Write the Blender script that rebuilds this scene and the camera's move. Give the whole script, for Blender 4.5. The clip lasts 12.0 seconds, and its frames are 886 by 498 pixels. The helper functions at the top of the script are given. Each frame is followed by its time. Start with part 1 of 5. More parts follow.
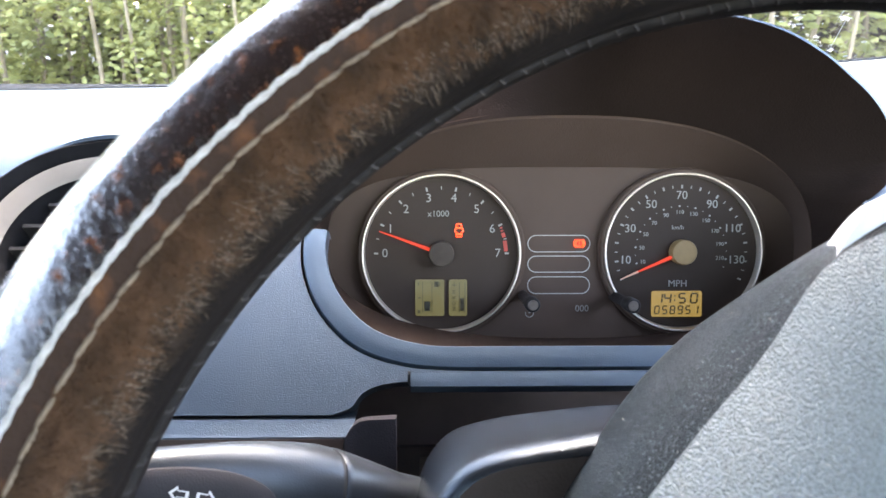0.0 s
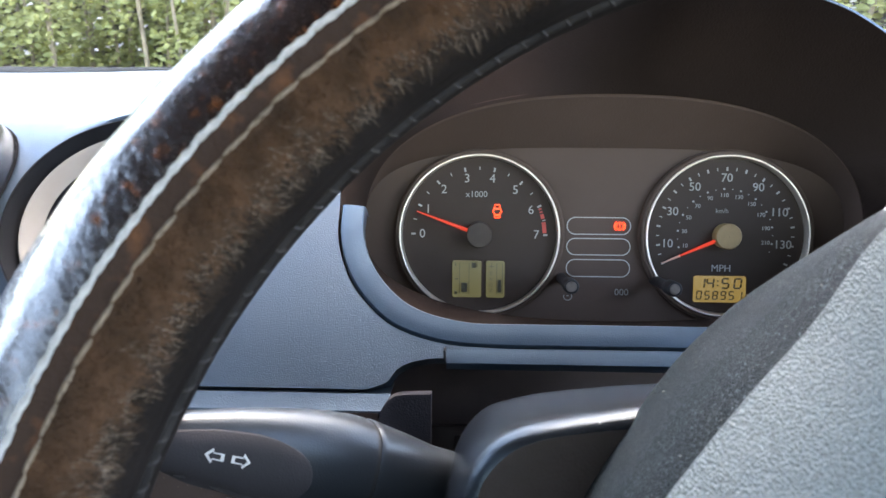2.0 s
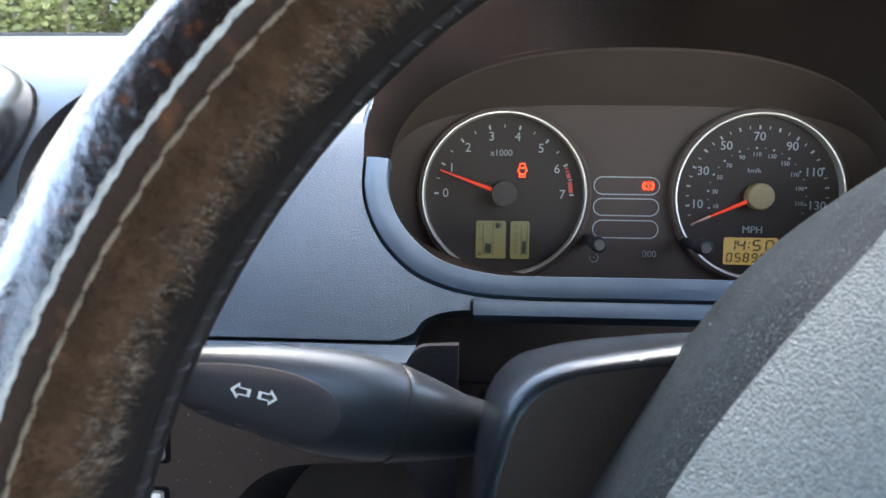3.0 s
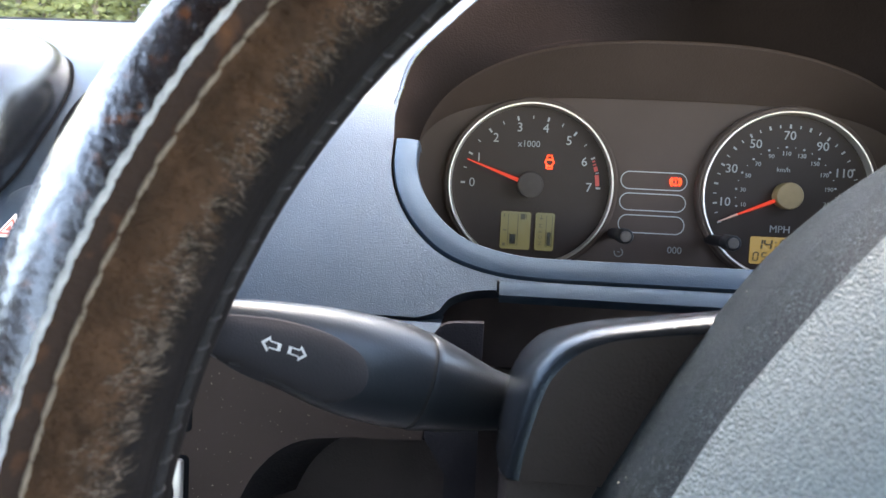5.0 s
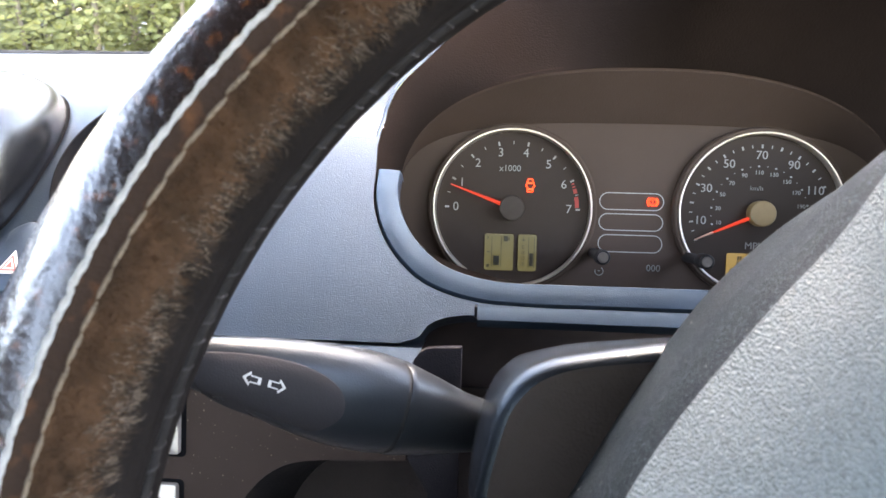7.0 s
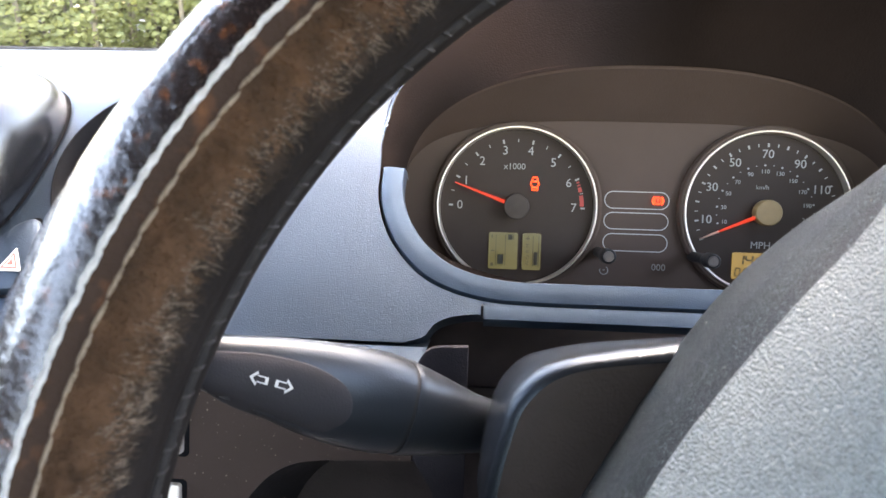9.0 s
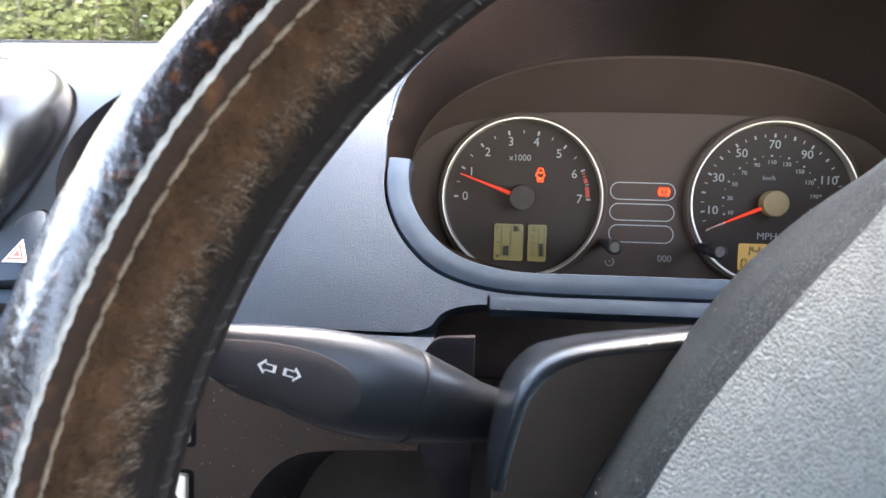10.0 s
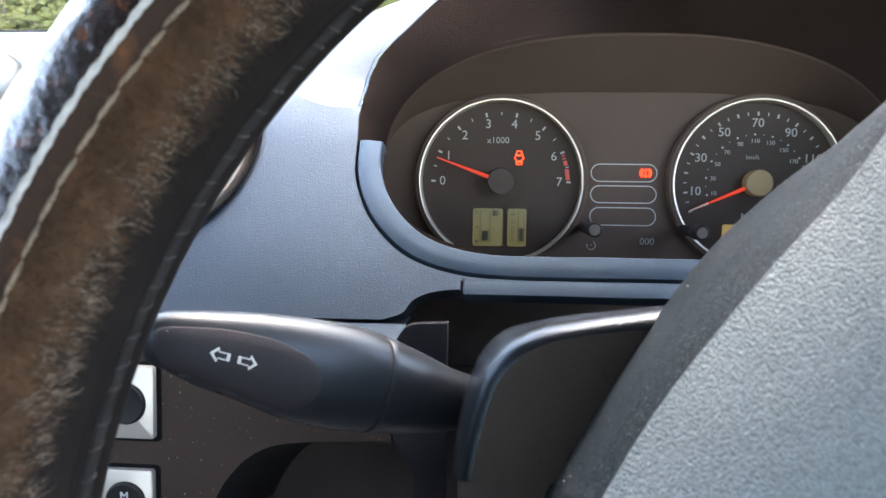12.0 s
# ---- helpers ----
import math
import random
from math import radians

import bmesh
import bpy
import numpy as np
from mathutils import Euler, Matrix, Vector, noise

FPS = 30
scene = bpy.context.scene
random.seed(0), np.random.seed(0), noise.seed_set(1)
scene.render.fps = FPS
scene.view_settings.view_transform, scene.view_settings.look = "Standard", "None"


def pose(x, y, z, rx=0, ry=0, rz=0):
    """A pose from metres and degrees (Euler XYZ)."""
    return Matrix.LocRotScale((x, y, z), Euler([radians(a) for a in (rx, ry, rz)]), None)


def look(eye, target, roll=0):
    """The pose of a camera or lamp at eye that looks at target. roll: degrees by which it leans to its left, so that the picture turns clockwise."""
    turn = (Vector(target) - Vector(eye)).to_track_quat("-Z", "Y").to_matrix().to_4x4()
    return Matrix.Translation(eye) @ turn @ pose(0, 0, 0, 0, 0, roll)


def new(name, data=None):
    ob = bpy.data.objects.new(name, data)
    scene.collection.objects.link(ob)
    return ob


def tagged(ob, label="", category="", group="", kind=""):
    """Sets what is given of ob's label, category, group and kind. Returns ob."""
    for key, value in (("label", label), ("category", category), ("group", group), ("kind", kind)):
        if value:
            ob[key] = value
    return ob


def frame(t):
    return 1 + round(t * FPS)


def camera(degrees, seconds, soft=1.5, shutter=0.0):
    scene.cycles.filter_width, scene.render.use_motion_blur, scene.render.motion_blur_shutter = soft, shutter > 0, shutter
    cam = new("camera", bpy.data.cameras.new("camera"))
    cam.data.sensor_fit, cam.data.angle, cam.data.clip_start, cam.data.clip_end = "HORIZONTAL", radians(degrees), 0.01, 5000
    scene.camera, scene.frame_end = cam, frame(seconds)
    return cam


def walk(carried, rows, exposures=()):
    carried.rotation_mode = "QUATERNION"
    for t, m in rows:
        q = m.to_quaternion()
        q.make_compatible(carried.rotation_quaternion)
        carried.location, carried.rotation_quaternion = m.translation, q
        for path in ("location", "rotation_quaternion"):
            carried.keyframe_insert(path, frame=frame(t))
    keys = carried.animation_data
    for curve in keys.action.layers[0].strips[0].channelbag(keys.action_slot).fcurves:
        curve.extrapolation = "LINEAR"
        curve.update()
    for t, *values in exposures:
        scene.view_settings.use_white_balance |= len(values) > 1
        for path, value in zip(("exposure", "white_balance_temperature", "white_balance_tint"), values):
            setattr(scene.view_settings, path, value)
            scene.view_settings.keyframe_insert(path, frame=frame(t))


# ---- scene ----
cam = camera(62.0, 12.0)
# a phone's lens, focused on the dials
cam.data.dof.use_dof, cam.data.dof.focus_distance, cam.data.dof.aperture_fstop = True, 0.40, 29.0
# the dial plane's own axes: u right, v ahead, w up; it leans back in the car
CLUSTER = pose(0, 0, 0.90, -15, 0, 0)
EXPOSURES = [(0.0, 5.04, 8300, 16), (1.0, 4.84, 8000, 14), (1.5, 4.94, 8400, 16), (2.0, 4.69, 8000, 13), (2.5, 4.49, 7700, 11), (4.5, 4.64, 8100, 13), (5.0, 4.69, 8200, 13), (5.5, 4.94, 8800, 18), (9.5, 4.94, 8900, 18), (11.0, 4.74, 8600, 15), (11.5, 4.74, 8600, 15), (12.0, 4.64, 8300, 13)]
PATH = [
    (0, (-0.00508, -0.44080, 0.02887), (0.02452, 1.55544, -0.09012), -0.04),
    (0.5, (-0.00430, -0.43985, 0.02743), (0.00465, 1.55638, -0.09498), 0.08),
    (1, (-0.00272, -0.43909, 0.02670), (-0.01803, 1.55673, -0.10151), 0.07),
    (1.5, (0.00213, -0.43857, 0.02979), (-0.03206, 1.55710, -0.09721), -0.24),
    (2, (-0.00509, -0.43834, 0.02074), (-0.07706, 1.55577, -0.11477), 0.57),
    (2.5, (-0.00761, -0.43647, 0.01370), (-0.09463, 1.55575, -0.13954), 1.13),
    (2.7, (-0.00859, -0.43250, 0.01038), (-0.09839, 1.55900, -0.15054), 0.86),
    (4.3, (-0.02330, -0.43081, -0.01859), (-0.20001, 1.55364, -0.19389), 2.58),
    (4.5, (-0.02237, -0.43054, -0.01394), (-0.19182, 1.55621, -0.16930), 2.37),
    (5, (-0.01653, -0.43275, -0.01214), (-0.16235, 1.55784, -0.13969), 2.85),
    (5.5, (-0.01068, -0.44177, -0.00116), (-0.14251, 1.55151, -0.09852), 2.78),
    (6, (-0.00898, -0.44159, -0.00418), (-0.14968, 1.55140, -0.09469), 2.39),
    (6.5, (-0.00442, -0.44596, -0.00377), (-0.16595, 1.54501, -0.10357), 1.75),
    (8.5, (-0.00659, -0.44262, 0.00071), (-0.16276, 1.54808, -0.11206), 1.38),
    (9, (-0.00848, -0.44305, -0.00225), (-0.16176, 1.54798, -0.11322), 1.77),
    (9.5, (-0.01051, -0.44299, -0.00346), (-0.16467, 1.54745, -0.12336), 1.91),
    (10, (-0.00998, -0.44260, -0.00466), (-0.17040, 1.54713, -0.12813), 1.66),
    (10.5, (-0.00962, -0.44067, -0.00662), (-0.17185, 1.54877, -0.13234), 1.66),
    (11, (-0.00229, -0.43268, -0.00338), (-0.15842, 1.55705, -0.13230), 1.23),
    (11.5, (-0.00149, -0.43493, -0.00288), (-0.14146, 1.55584, -0.13428), 0.90),
    (12, (-0.00102, -0.43175, -0.00899), (-0.14608, 1.55787, -0.15171), 0.79),
]
walk(cam, [(t, CLUSTER @ look(eye, target, roll)) for t, eye, target, roll in PATH], EXPOSURES)

# ---- world, sun, exposure ----
world = bpy.data.worlds.new("sky")
scene.world = world
world.use_nodes = True
wn = world.node_tree
sky = wn.nodes.new("ShaderNodeTexSky")
sky.sky_type = "NISHITA"
sky.sun_disc = False
SUN_EL, SUN_AZ = 57.0, 12.0
sky.sun_elevation = radians(SUN_EL)
sky.sun_rotation = radians(SUN_AZ)
wn.nodes["Background"].inputs["Strength"].default_value = 0.15
wn.links.new(sky.outputs[0], wn.nodes["Background"].inputs["Color"])
sun_data = bpy.data.lights.new("sun", "SUN")
sun_data.energy = 0.11
sun_data.angle = radians(16.0)
sun_data.color = (1.0, 0.98, 0.95)
sun = new("sun", sun_data)
sd = Vector((math.sin(radians(SUN_AZ)) * math.cos(radians(SUN_EL)), math.cos(radians(SUN_AZ)) * math.cos(radians(SUN_EL)), math.sin(radians(SUN_EL))))
sun.matrix_world = look(sd * 20 + Vector((0, 0, 1)), (0, 0, 1))


# ---- materials ----
def nodes_of(name):
    m = bpy.data.materials.new(name)
    m.use_nodes = True
    nt = m.node_tree
    return m, nt, nt.nodes["Principled BSDF"]


def mat(name, color, rough=0.5, metal=0.0, grain=0.0, scale=800.0, kind="voronoi", vary=0.15, vscale=40.0, spec=0.5,
        rvary=0.0, coat=0.0, dist=0.0006, fleck=0.0, fleck_color=(0.6, 0.58, 0.55), fscale=260.0, stretch=(1, 1, 1), sheen=0.0,
        color2=None, blend=(0.45, 0.6)):
    """A surface with colour variation at two scales, a fine relief and some flecks of dust or painted glints."""
    m, nt, b = nodes_of(name)
    new_node, link = nt.nodes.new, nt.links.new
    tc = new_node("ShaderNodeTexCoord")
    mp = new_node("ShaderNodeMapping")
    mp.inputs["Scale"].default_value = stretch
    link(tc.outputs["Object"], mp.inputs["Vector"])
    n1 = new_node("ShaderNodeTexNoise")
    n1.inputs["Scale"].default_value = vscale
    n1.inputs["Detail"].default_value = 6
    link(mp.outputs[0], n1.inputs["Vector"])
    ramp = new_node("ShaderNodeValToRGB")
    ramp.color_ramp.elements[0].position, ramp.color_ramp.elements[1].position = (0.3, 0.7) if color2 is None else blend
    lo = [c * (1 - vary) for c in color]
    hi = [min(1, c * (1 + vary)) for c in color] if color2 is None else list(color2)
    ramp.color_ramp.elements[0].color = (*lo, 1)
    ramp.color_ramp.elements[1].color = (*hi, 1)
    link(n1.outputs[0], ramp.inputs[0])
    col = ramp.outputs[0]
    if fleck > 0:
        n3 = new_node("ShaderNodeTexNoise")
        n3.inputs["Scale"].default_value = fscale
        n3.inputs["Detail"].default_value = 1
        link(tc.outputs["Object"], n3.inputs["Vector"])
        r3 = new_node("ShaderNodeValToRGB")
        r3.color_ramp.elements[0].position = 1 - fleck
        r3.color_ramp.elements[1].position = min(1.0, 1 - fleck + 0.03)
        link(n3.outputs[0], r3.inputs[0])
        mx = new_node("ShaderNodeMix")
        mx.data_type = "RGBA"
        link(r3.outputs[0], mx.inputs["Factor"])
        link(col, mx.inputs["A"])
        mx.inputs["B"].default_value = (*fleck_color, 1)
        col = mx.outputs["Result"]
    link(col, b.inputs["Base Color"])
    b.inputs["Metallic"].default_value = metal
    b.inputs["Roughness"].default_value = rough
    b.inputs["Specular IOR Level"].default_value = spec
    b.inputs["Coat Weight"].default_value = coat
    b.inputs["Coat Roughness"].default_value = 0.15
    b.inputs["Sheen Weight"].default_value = sheen
    if rvary > 0:
        mr = new_node("ShaderNodeMapRange")
        mr.inputs["To Min"].default_value, mr.inputs["To Max"].default_value = max(0.03, rough - rvary), min(1, rough + rvary)
        n4 = new_node("ShaderNodeTexNoise")
        n4.inputs["Scale"].default_value = vscale * 4
        n4.inputs["Detail"].default_value = 4
        link(mp.outputs[0], n4.inputs["Vector"])
        link(n4.outputs[0], mr.inputs[0])
        link(mr.outputs[0], b.inputs["Roughness"])
    if grain > 0:
        bp = new_node("ShaderNodeBump")
        bp.inputs["Strength"].default_value = grain
        bp.inputs["Distance"].default_value = dist
        if kind in ("voronoi", "pebble"):
            tx = new_node("ShaderNodeTexVoronoi")
            tx.feature = "SMOOTH_F1" if kind == "voronoi" else "F1"
            out = tx.outputs["Distance"]
        else:
            tx = new_node("ShaderNodeTexNoise")
            tx.inputs["Detail"].default_value = 3
            out = tx.outputs[0]
        tx.inputs["Scale"].default_value = scale
        link(mp.outputs[0], tx.inputs["Vector"])
        link(out, bp.inputs["Height"])
        if kind != "noise":
            bp.invert = True
        link(bp.outputs[0], b.inputs["Normal"])
    return m


def glow(name, color, strength):
    m, nt, b = nodes_of(name)
    b.inputs["Base Color"].default_value = (*[c * 0.25 for c in color], 1)
    b.inputs["Emission Color"].default_value = (*color, 1)
    b.inputs["Emission Strength"].default_value = strength
    return m


# the sky's blue reflection is put into the base colour and specular tint
M_DASH = mat("dash_plastic_sky_tint", (0.0065, 0.0102, 0.0145), 0.37, spec=0.85, grain=0.42, scale=2300, vary=0.10, vscale=30, rvary=0.06, dist=0.0004)
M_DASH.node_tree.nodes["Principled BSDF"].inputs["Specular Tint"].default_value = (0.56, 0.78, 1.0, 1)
M_STRIP = mat("rear_strip_plastic", (0.034, 0.037, 0.040), 0.85, spec=0.0, grain=0.9, scale=320, vary=0.3, vscale=120, dist=0.001)
# the bezel's blue sky sheen is tinted in the same way
M_TRIM = mat("bezel_plastic_sky_tint", (0.0095, 0.0160, 0.0250), 0.34, spec=1.0, grain=0.2, scale=2300, vary=0.10, rvary=0.05, dist=0.0004)
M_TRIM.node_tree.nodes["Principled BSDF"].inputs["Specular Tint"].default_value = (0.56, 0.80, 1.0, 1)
M_BLACK = mat("black_plastic", (0.012, 0.0115, 0.012), 0.55, spec=0.2, grain=0.2, scale=900, vary=0.2, rvary=0.08)
# backing, lining, facia and dial colours are lifted to carry lens haze
M_BACK = mat("dark_backing", (0.095, 0.073, 0.072), 0.8, spec=0.1, vary=0.2, vscale=30)
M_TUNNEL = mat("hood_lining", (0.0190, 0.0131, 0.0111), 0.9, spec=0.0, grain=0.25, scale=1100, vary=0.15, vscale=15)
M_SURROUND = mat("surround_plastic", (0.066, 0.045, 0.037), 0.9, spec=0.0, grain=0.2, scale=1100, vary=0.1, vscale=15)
M_GROOVE = mat("groove_black", (0.006, 0.006, 0.007), 0.8, vary=0.2, spec=0.05)
M_FACIA = mat("facia_print", (0.074, 0.049, 0.038), 0.6, spec=0.12, vary=0.06, vscale=25, fleck=0.22, fleck_color=(0.08, 0.066, 0.055), fscale=420)
M_DIAL = mat("dial_print", (0.043, 0.030, 0.024), 0.6, spec=0.12, vary=0.06, vscale=30)
M_CHROME = mat("satin_chrome", (0.62, 0.54, 0.46), 0.40, 0.8, vary=0.05, rvary=0.08)
M_SILVER = mat("silver_paint", (0.125, 0.112, 0.101), 0.6, 0.0, spec=0.15, vary=0.08, rvary=0.06)
M_PRINT = mat("grey_print", (0.29, 0.272, 0.25), 0.6, vary=0.08, vscale=300)
M_PRINT_DIM = mat("dim_grey_print", (0.26, 0.245, 0.225), 0.6, vary=0.08, vscale=300)
M_LINE = mat("line_print", (0.32, 0.30, 0.28), 0.55, vary=0.1, vscale=200)
M_RED = mat("red_print", (0.42, 0.05, 0.035), 0.6, vary=0.12, vscale=300)
# faint emission is added to lift the needle's red
M_NEEDLE = glow("needle_red_glow", (0.8, 0.07, 0.04), 0.03)
M_NEEDLE_TIP = mat("needle_white", (0.60, 0.33, 0.25), 0.5, vary=0.05)
M_HUB = mat("needle_hub", (0.055, 0.043, 0.036), 0.6, spec=0.1, vary=0.08, vscale=200)
M_HUB_GREY = mat("grey_knob_end", (0.085, 0.070, 0.060), 0.6, spec=0.2, vary=0.15, vscale=300)
# lit copy of the needle hub, warm light put into the colour
M_HUB_LIT = mat("tan_hub_lit", (0.245, 0.155, 0.066), 0.6, vary=0.08, vscale=200)
M_WARN = glow("warning_lamp", (1.0, 0.050, 0.012), 0.26)
M_LCD = glow("lcd_backlit", (0.36, 0.27, 0.09), 0.028)
M_LCD_GREEN = glow("lcd_green", (0.22, 0.22, 0.10), 0.017)
M_LCD_INK = mat("lcd_segment", (0.028, 0.030, 0.018), 0.6, vary=0.1)
M_LEATHER = mat("glossy_leather", (0.018, 0.0088, 0.0072), 0.26, spec=0.8, grain=0.6, scale=380, kind="noise", vary=0.5, vscale=330, rvary=0.08, coat=0.7, dist=0.0007,
                color2=(0.085, 0.026, 0.008), blend=(0.57, 0.70))
M_SUEDE = mat("brown_suede", (0.035, 0.0205, 0.0138), 0.95, spec=0.12, grain=0.8, scale=420, kind="noise", vary=0.3, vscale=130, dist=0.001, color2=(0.068, 0.0345, 0.019), blend=(0.30, 0.80))
M_STRIPBROWN = mat("centre_strip_leather", (0.040, 0.0215, 0.0150), 0.75, spec=0.15, grain=0.6, scale=500, kind="noise", vary=0.4, vscale=160, dist=0.0008,
                   color2=(0.075, 0.031, 0.014), blend=(0.52, 0.72))
M_FUR = mat("dark_band_leather", (0.0082, 0.0066, 0.0063), 0.75, spec=0.05, grain=0.35, scale=900, kind="noise", vary=0.25, vscale=60, dist=0.0006)
M_THREAD = mat("pale_thread", (0.27, 0.265, 0.26), 0.75, grain=0.6, scale=1500, kind="noise", vary=0.25, vscale=400, dist=0.0004)
M_DARKHAIR = mat("dark_hair", (0.018, 0.0125, 0.0100), 0.9, spec=0.1, vary=0.3, vscale=200)
M_STREAK = mat("pale_hair", (0.090, 0.068, 0.052), 0.9, spec=0.1, vary=0.3, vscale=200)
M_THREAD2 = mat("beige_thread", (0.125, 0.092, 0.065), 0.8, grain=0.6, scale=1500, kind="noise", vary=0.3, vscale=400, dist=0.0004)
M_CORD = mat("black_cord", (0.0120, 0.0108, 0.0108), 0.7, spec=0.1, grain=0.5, scale=900, kind="noise", vary=0.3, vscale=200)
M_WHIP = mat("grey_whip_thread", (0.017, 0.0152, 0.0152), 0.65, spec=0.2, grain=0.5, scale=1500, kind="noise", vary=0.3, vscale=300, dist=0.0004)
# one plastic in two copies: pale where lit, near-black where shaded
M_BOSS_LIT = mat("airbag_grain_lit", (0.132, 0.152, 0.154), 0.50, spec=0.35, grain=0.7, scale=1500, kind="pebble", stretch=(1.25, 1.0, 0.8), vary=0.25, vscale=1100, dist=0.0005)
# pale flecks paint the grain's glints; the dark tint holds back the sheen
M_BOSS_SHADED = mat("airbag_grain_shaded", (0.0048, 0.0068, 0.0079), 0.42, spec=0.12, grain=0.55, scale=2600, kind="pebble", dist=0.0004, vary=0.4, vscale=900, fleck=0.37, fscale=1500, fleck_color=(0.085, 0.102, 0.110))
M_BOSS_SHADED.node_tree.nodes["Principled BSDF"].inputs["Specular Tint"].default_value = (0.27, 0.34, 0.38, 1)
# the insert's own colour is unknown; the sun's white is painted in
M_INSERT = mat("sunlit_insert_plastic", (0.45, 0.455, 0.46), 0.4, vary=0.06, vscale=40, rvary=0.05)
# the sky's blue is put into the rolled edge's colour and sheen
M_SHROUD = mat("column_plastic", (0.0045, 0.0056, 0.0070), 0.25, spec=0.42, grain=0.35, scale=2200, vary=0.12, rvary=0.05, fleck=0.22, fscale=620, fleck_color=(0.10, 0.105, 0.11), dist=0.0003)
M_SHROUD.node_tree.nodes["Principled BSDF"].inputs["Specular Tint"].default_value = (0.43, 0.54, 0.65, 1)
# same plastic, browner: warm cabin reflection and lens haze are in the colour
M_SHROUD_FACE = mat("column_plastic_warm", (0.029, 0.0215, 0.0200), 0.6, spec=0.1, grain=0.3, scale=1100, vary=0.12, rvary=0.07)
# a weaker sky-blue tint goes into the stalk's sheen
M_STALK = mat("stalk_plastic", (0.0080, 0.0092, 0.0112), 0.34, spec=0.36, grain=0.08, scale=1900, vary=0.06, rvary=0.04)
M_STALK.node_tree.nodes["Principled BSDF"].inputs["Specular Tint"].default_value = (0.82, 0.92, 1.0, 1)
M_STALK_PAD = mat("stalk_pad_plastic", (0.0240, 0.0222, 0.0242), 0.7, spec=0.08, grain=0.1, scale=1800, vary=0.08, fleck=0.2, fscale=300, fleck_color=(0.10, 0.10, 0.10))
M_ICON = mat("pale_icon_paint", (0.46, 0.45, 0.43), 0.55, vary=0.06, vscale=300)
# lifted like the column face to carry some lens haze
M_BLOCK = mat("block_plastic", (0.0220, 0.0195, 0.0215), 0.8, spec=0.03, grain=0.3, scale=1500, vary=0.12)
M_CRUMB = mat("pale_dust", (0.30, 0.28, 0.25), 0.9, spec=0.0, vary=0.3, vscale=400)
M_PANEL = mat("lower_panel_plastic", (0.043, 0.0275, 0.0222), 0.5, spec=0.1, grain=0.08, scale=1200, vary=0.14, vscale=20, rvary=0.06, fleck=0.26, fscale=700, fleck_color=(0.19, 0.15, 0.11))
M_POD = mat("pod_satin", (0.005, 0.005, 0.006), 0.22, spec=0.9, grain=0.05, scale=1500, vary=0.1, rvary=0.04)
M_HAZ_RED = mat("hazard_red", (0.42, 0.10, 0.08), 0.5, vary=0.08)
M_HAZ_WHITE = mat("hazard_white", (0.75, 0.70, 0.68), 0.5, vary=0.05)
M_KEY = mat("key_silver", (0.42, 0.38, 0.34), 0.36, 0.5, vary=0.05, rvary=0.05)
M_LEAF = mat("hedge_leaf", (0.140, 0.155, 0.055), 0.6, spec=0.25, vary=0.3, vscale=9.0, grain=0.2, scale=60, kind="noise", color2=(0.31, 0.30, 0.12), blend=(0.35, 0.65))
leaf_tree = M_LEAF.node_tree
leaf_mix, leaf_tr = leaf_tree.nodes.new("ShaderNodeMixShader"), leaf_tree.nodes.new("ShaderNodeBsdfTranslucent")
leaf_tr.inputs["Color"].default_value = (0.42, 0.42, 0.14, 1)
leaf_mix.inputs[0].default_value = 0.35
leaf_tree.links.new(leaf_tree.nodes["Principled BSDF"].outputs[0], leaf_mix.inputs[1])
leaf_tree.links.new(leaf_tr.outputs[0], leaf_mix.inputs[2])
leaf_tree.links.new(leaf_mix.outputs[0], leaf_tree.nodes["Material Output"].inputs["Surface"])
M_TWIG = mat("hedge_stem", (0.21, 0.16, 0.105), 0.8, grain=0.6, scale=90, kind="noise", vary=0.3, vscale=14, dist=0.004)
# dull brown stands in for the hedge's shaded inside
M_HEDGE_BACKING = mat("hedge_backing_brown", (0.10, 0.075, 0.045), 0.8, vary=0.4, vscale=6.0)
M_ROAD = mat("asphalt", (0.055, 0.055, 0.056), 0.9, grain=0.6, scale=90, kind="noise", vary=0.25, vscale=3, dist=0.01)
# kept dark so that the unseen roof reflects dark in the dashboard
M_LINER = mat("cabin_liner", (0.060, 0.064, 0.070), 0.9, grain=0.3, scale=300, kind="noise", vary=0.08, vscale=10)
M_TRIMWALL = mat("cabin_trim_grey", (0.055, 0.055, 0.06), 0.7, grain=0.3, scale=500, vary=0.1, vscale=10)


def glass_material():
    m, nt, b = nodes_of("windscreen_glass")
    b.inputs["Base Color"].default_value = (0.97, 0.99, 0.98, 1)
    b.inputs["Roughness"].default_value = 0.0
    b.inputs["IOR"].default_value = 1.45
    b.inputs["Transmission Weight"].default_value = 1.0
    return m


M_GLASS = glass_material()
M_SMEAR = mat("dried_smear", (0.6, 0.62, 0.62), 0.7, vary=0.1)

# ---- geometry helpers; interior places are in the cluster's own axes: u right, v ahead, w up ----


def part(name, bm, material, parent, label="", smooth=True):
    """Links a bmesh as one mesh under a thing or part; its vertices are in the parent's axes."""
    me = bpy.data.meshes.new(name)
    bmesh.ops.recalc_face_normals(bm, faces=bm.faces)
    for e in bm.edges:
        if len(e.link_faces) == 2 and e.calc_face_angle() > radians(38):
            e.smooth = False
    bm.to_mesh(me)
    bm.free()
    if smooth:
        for p in me.polygons:
            p.use_smooth = True
    me.materials.append(material)
    ob = new(name, me)
    ob.parent = parent
    if label:
        ob["label"] = label
    return ob


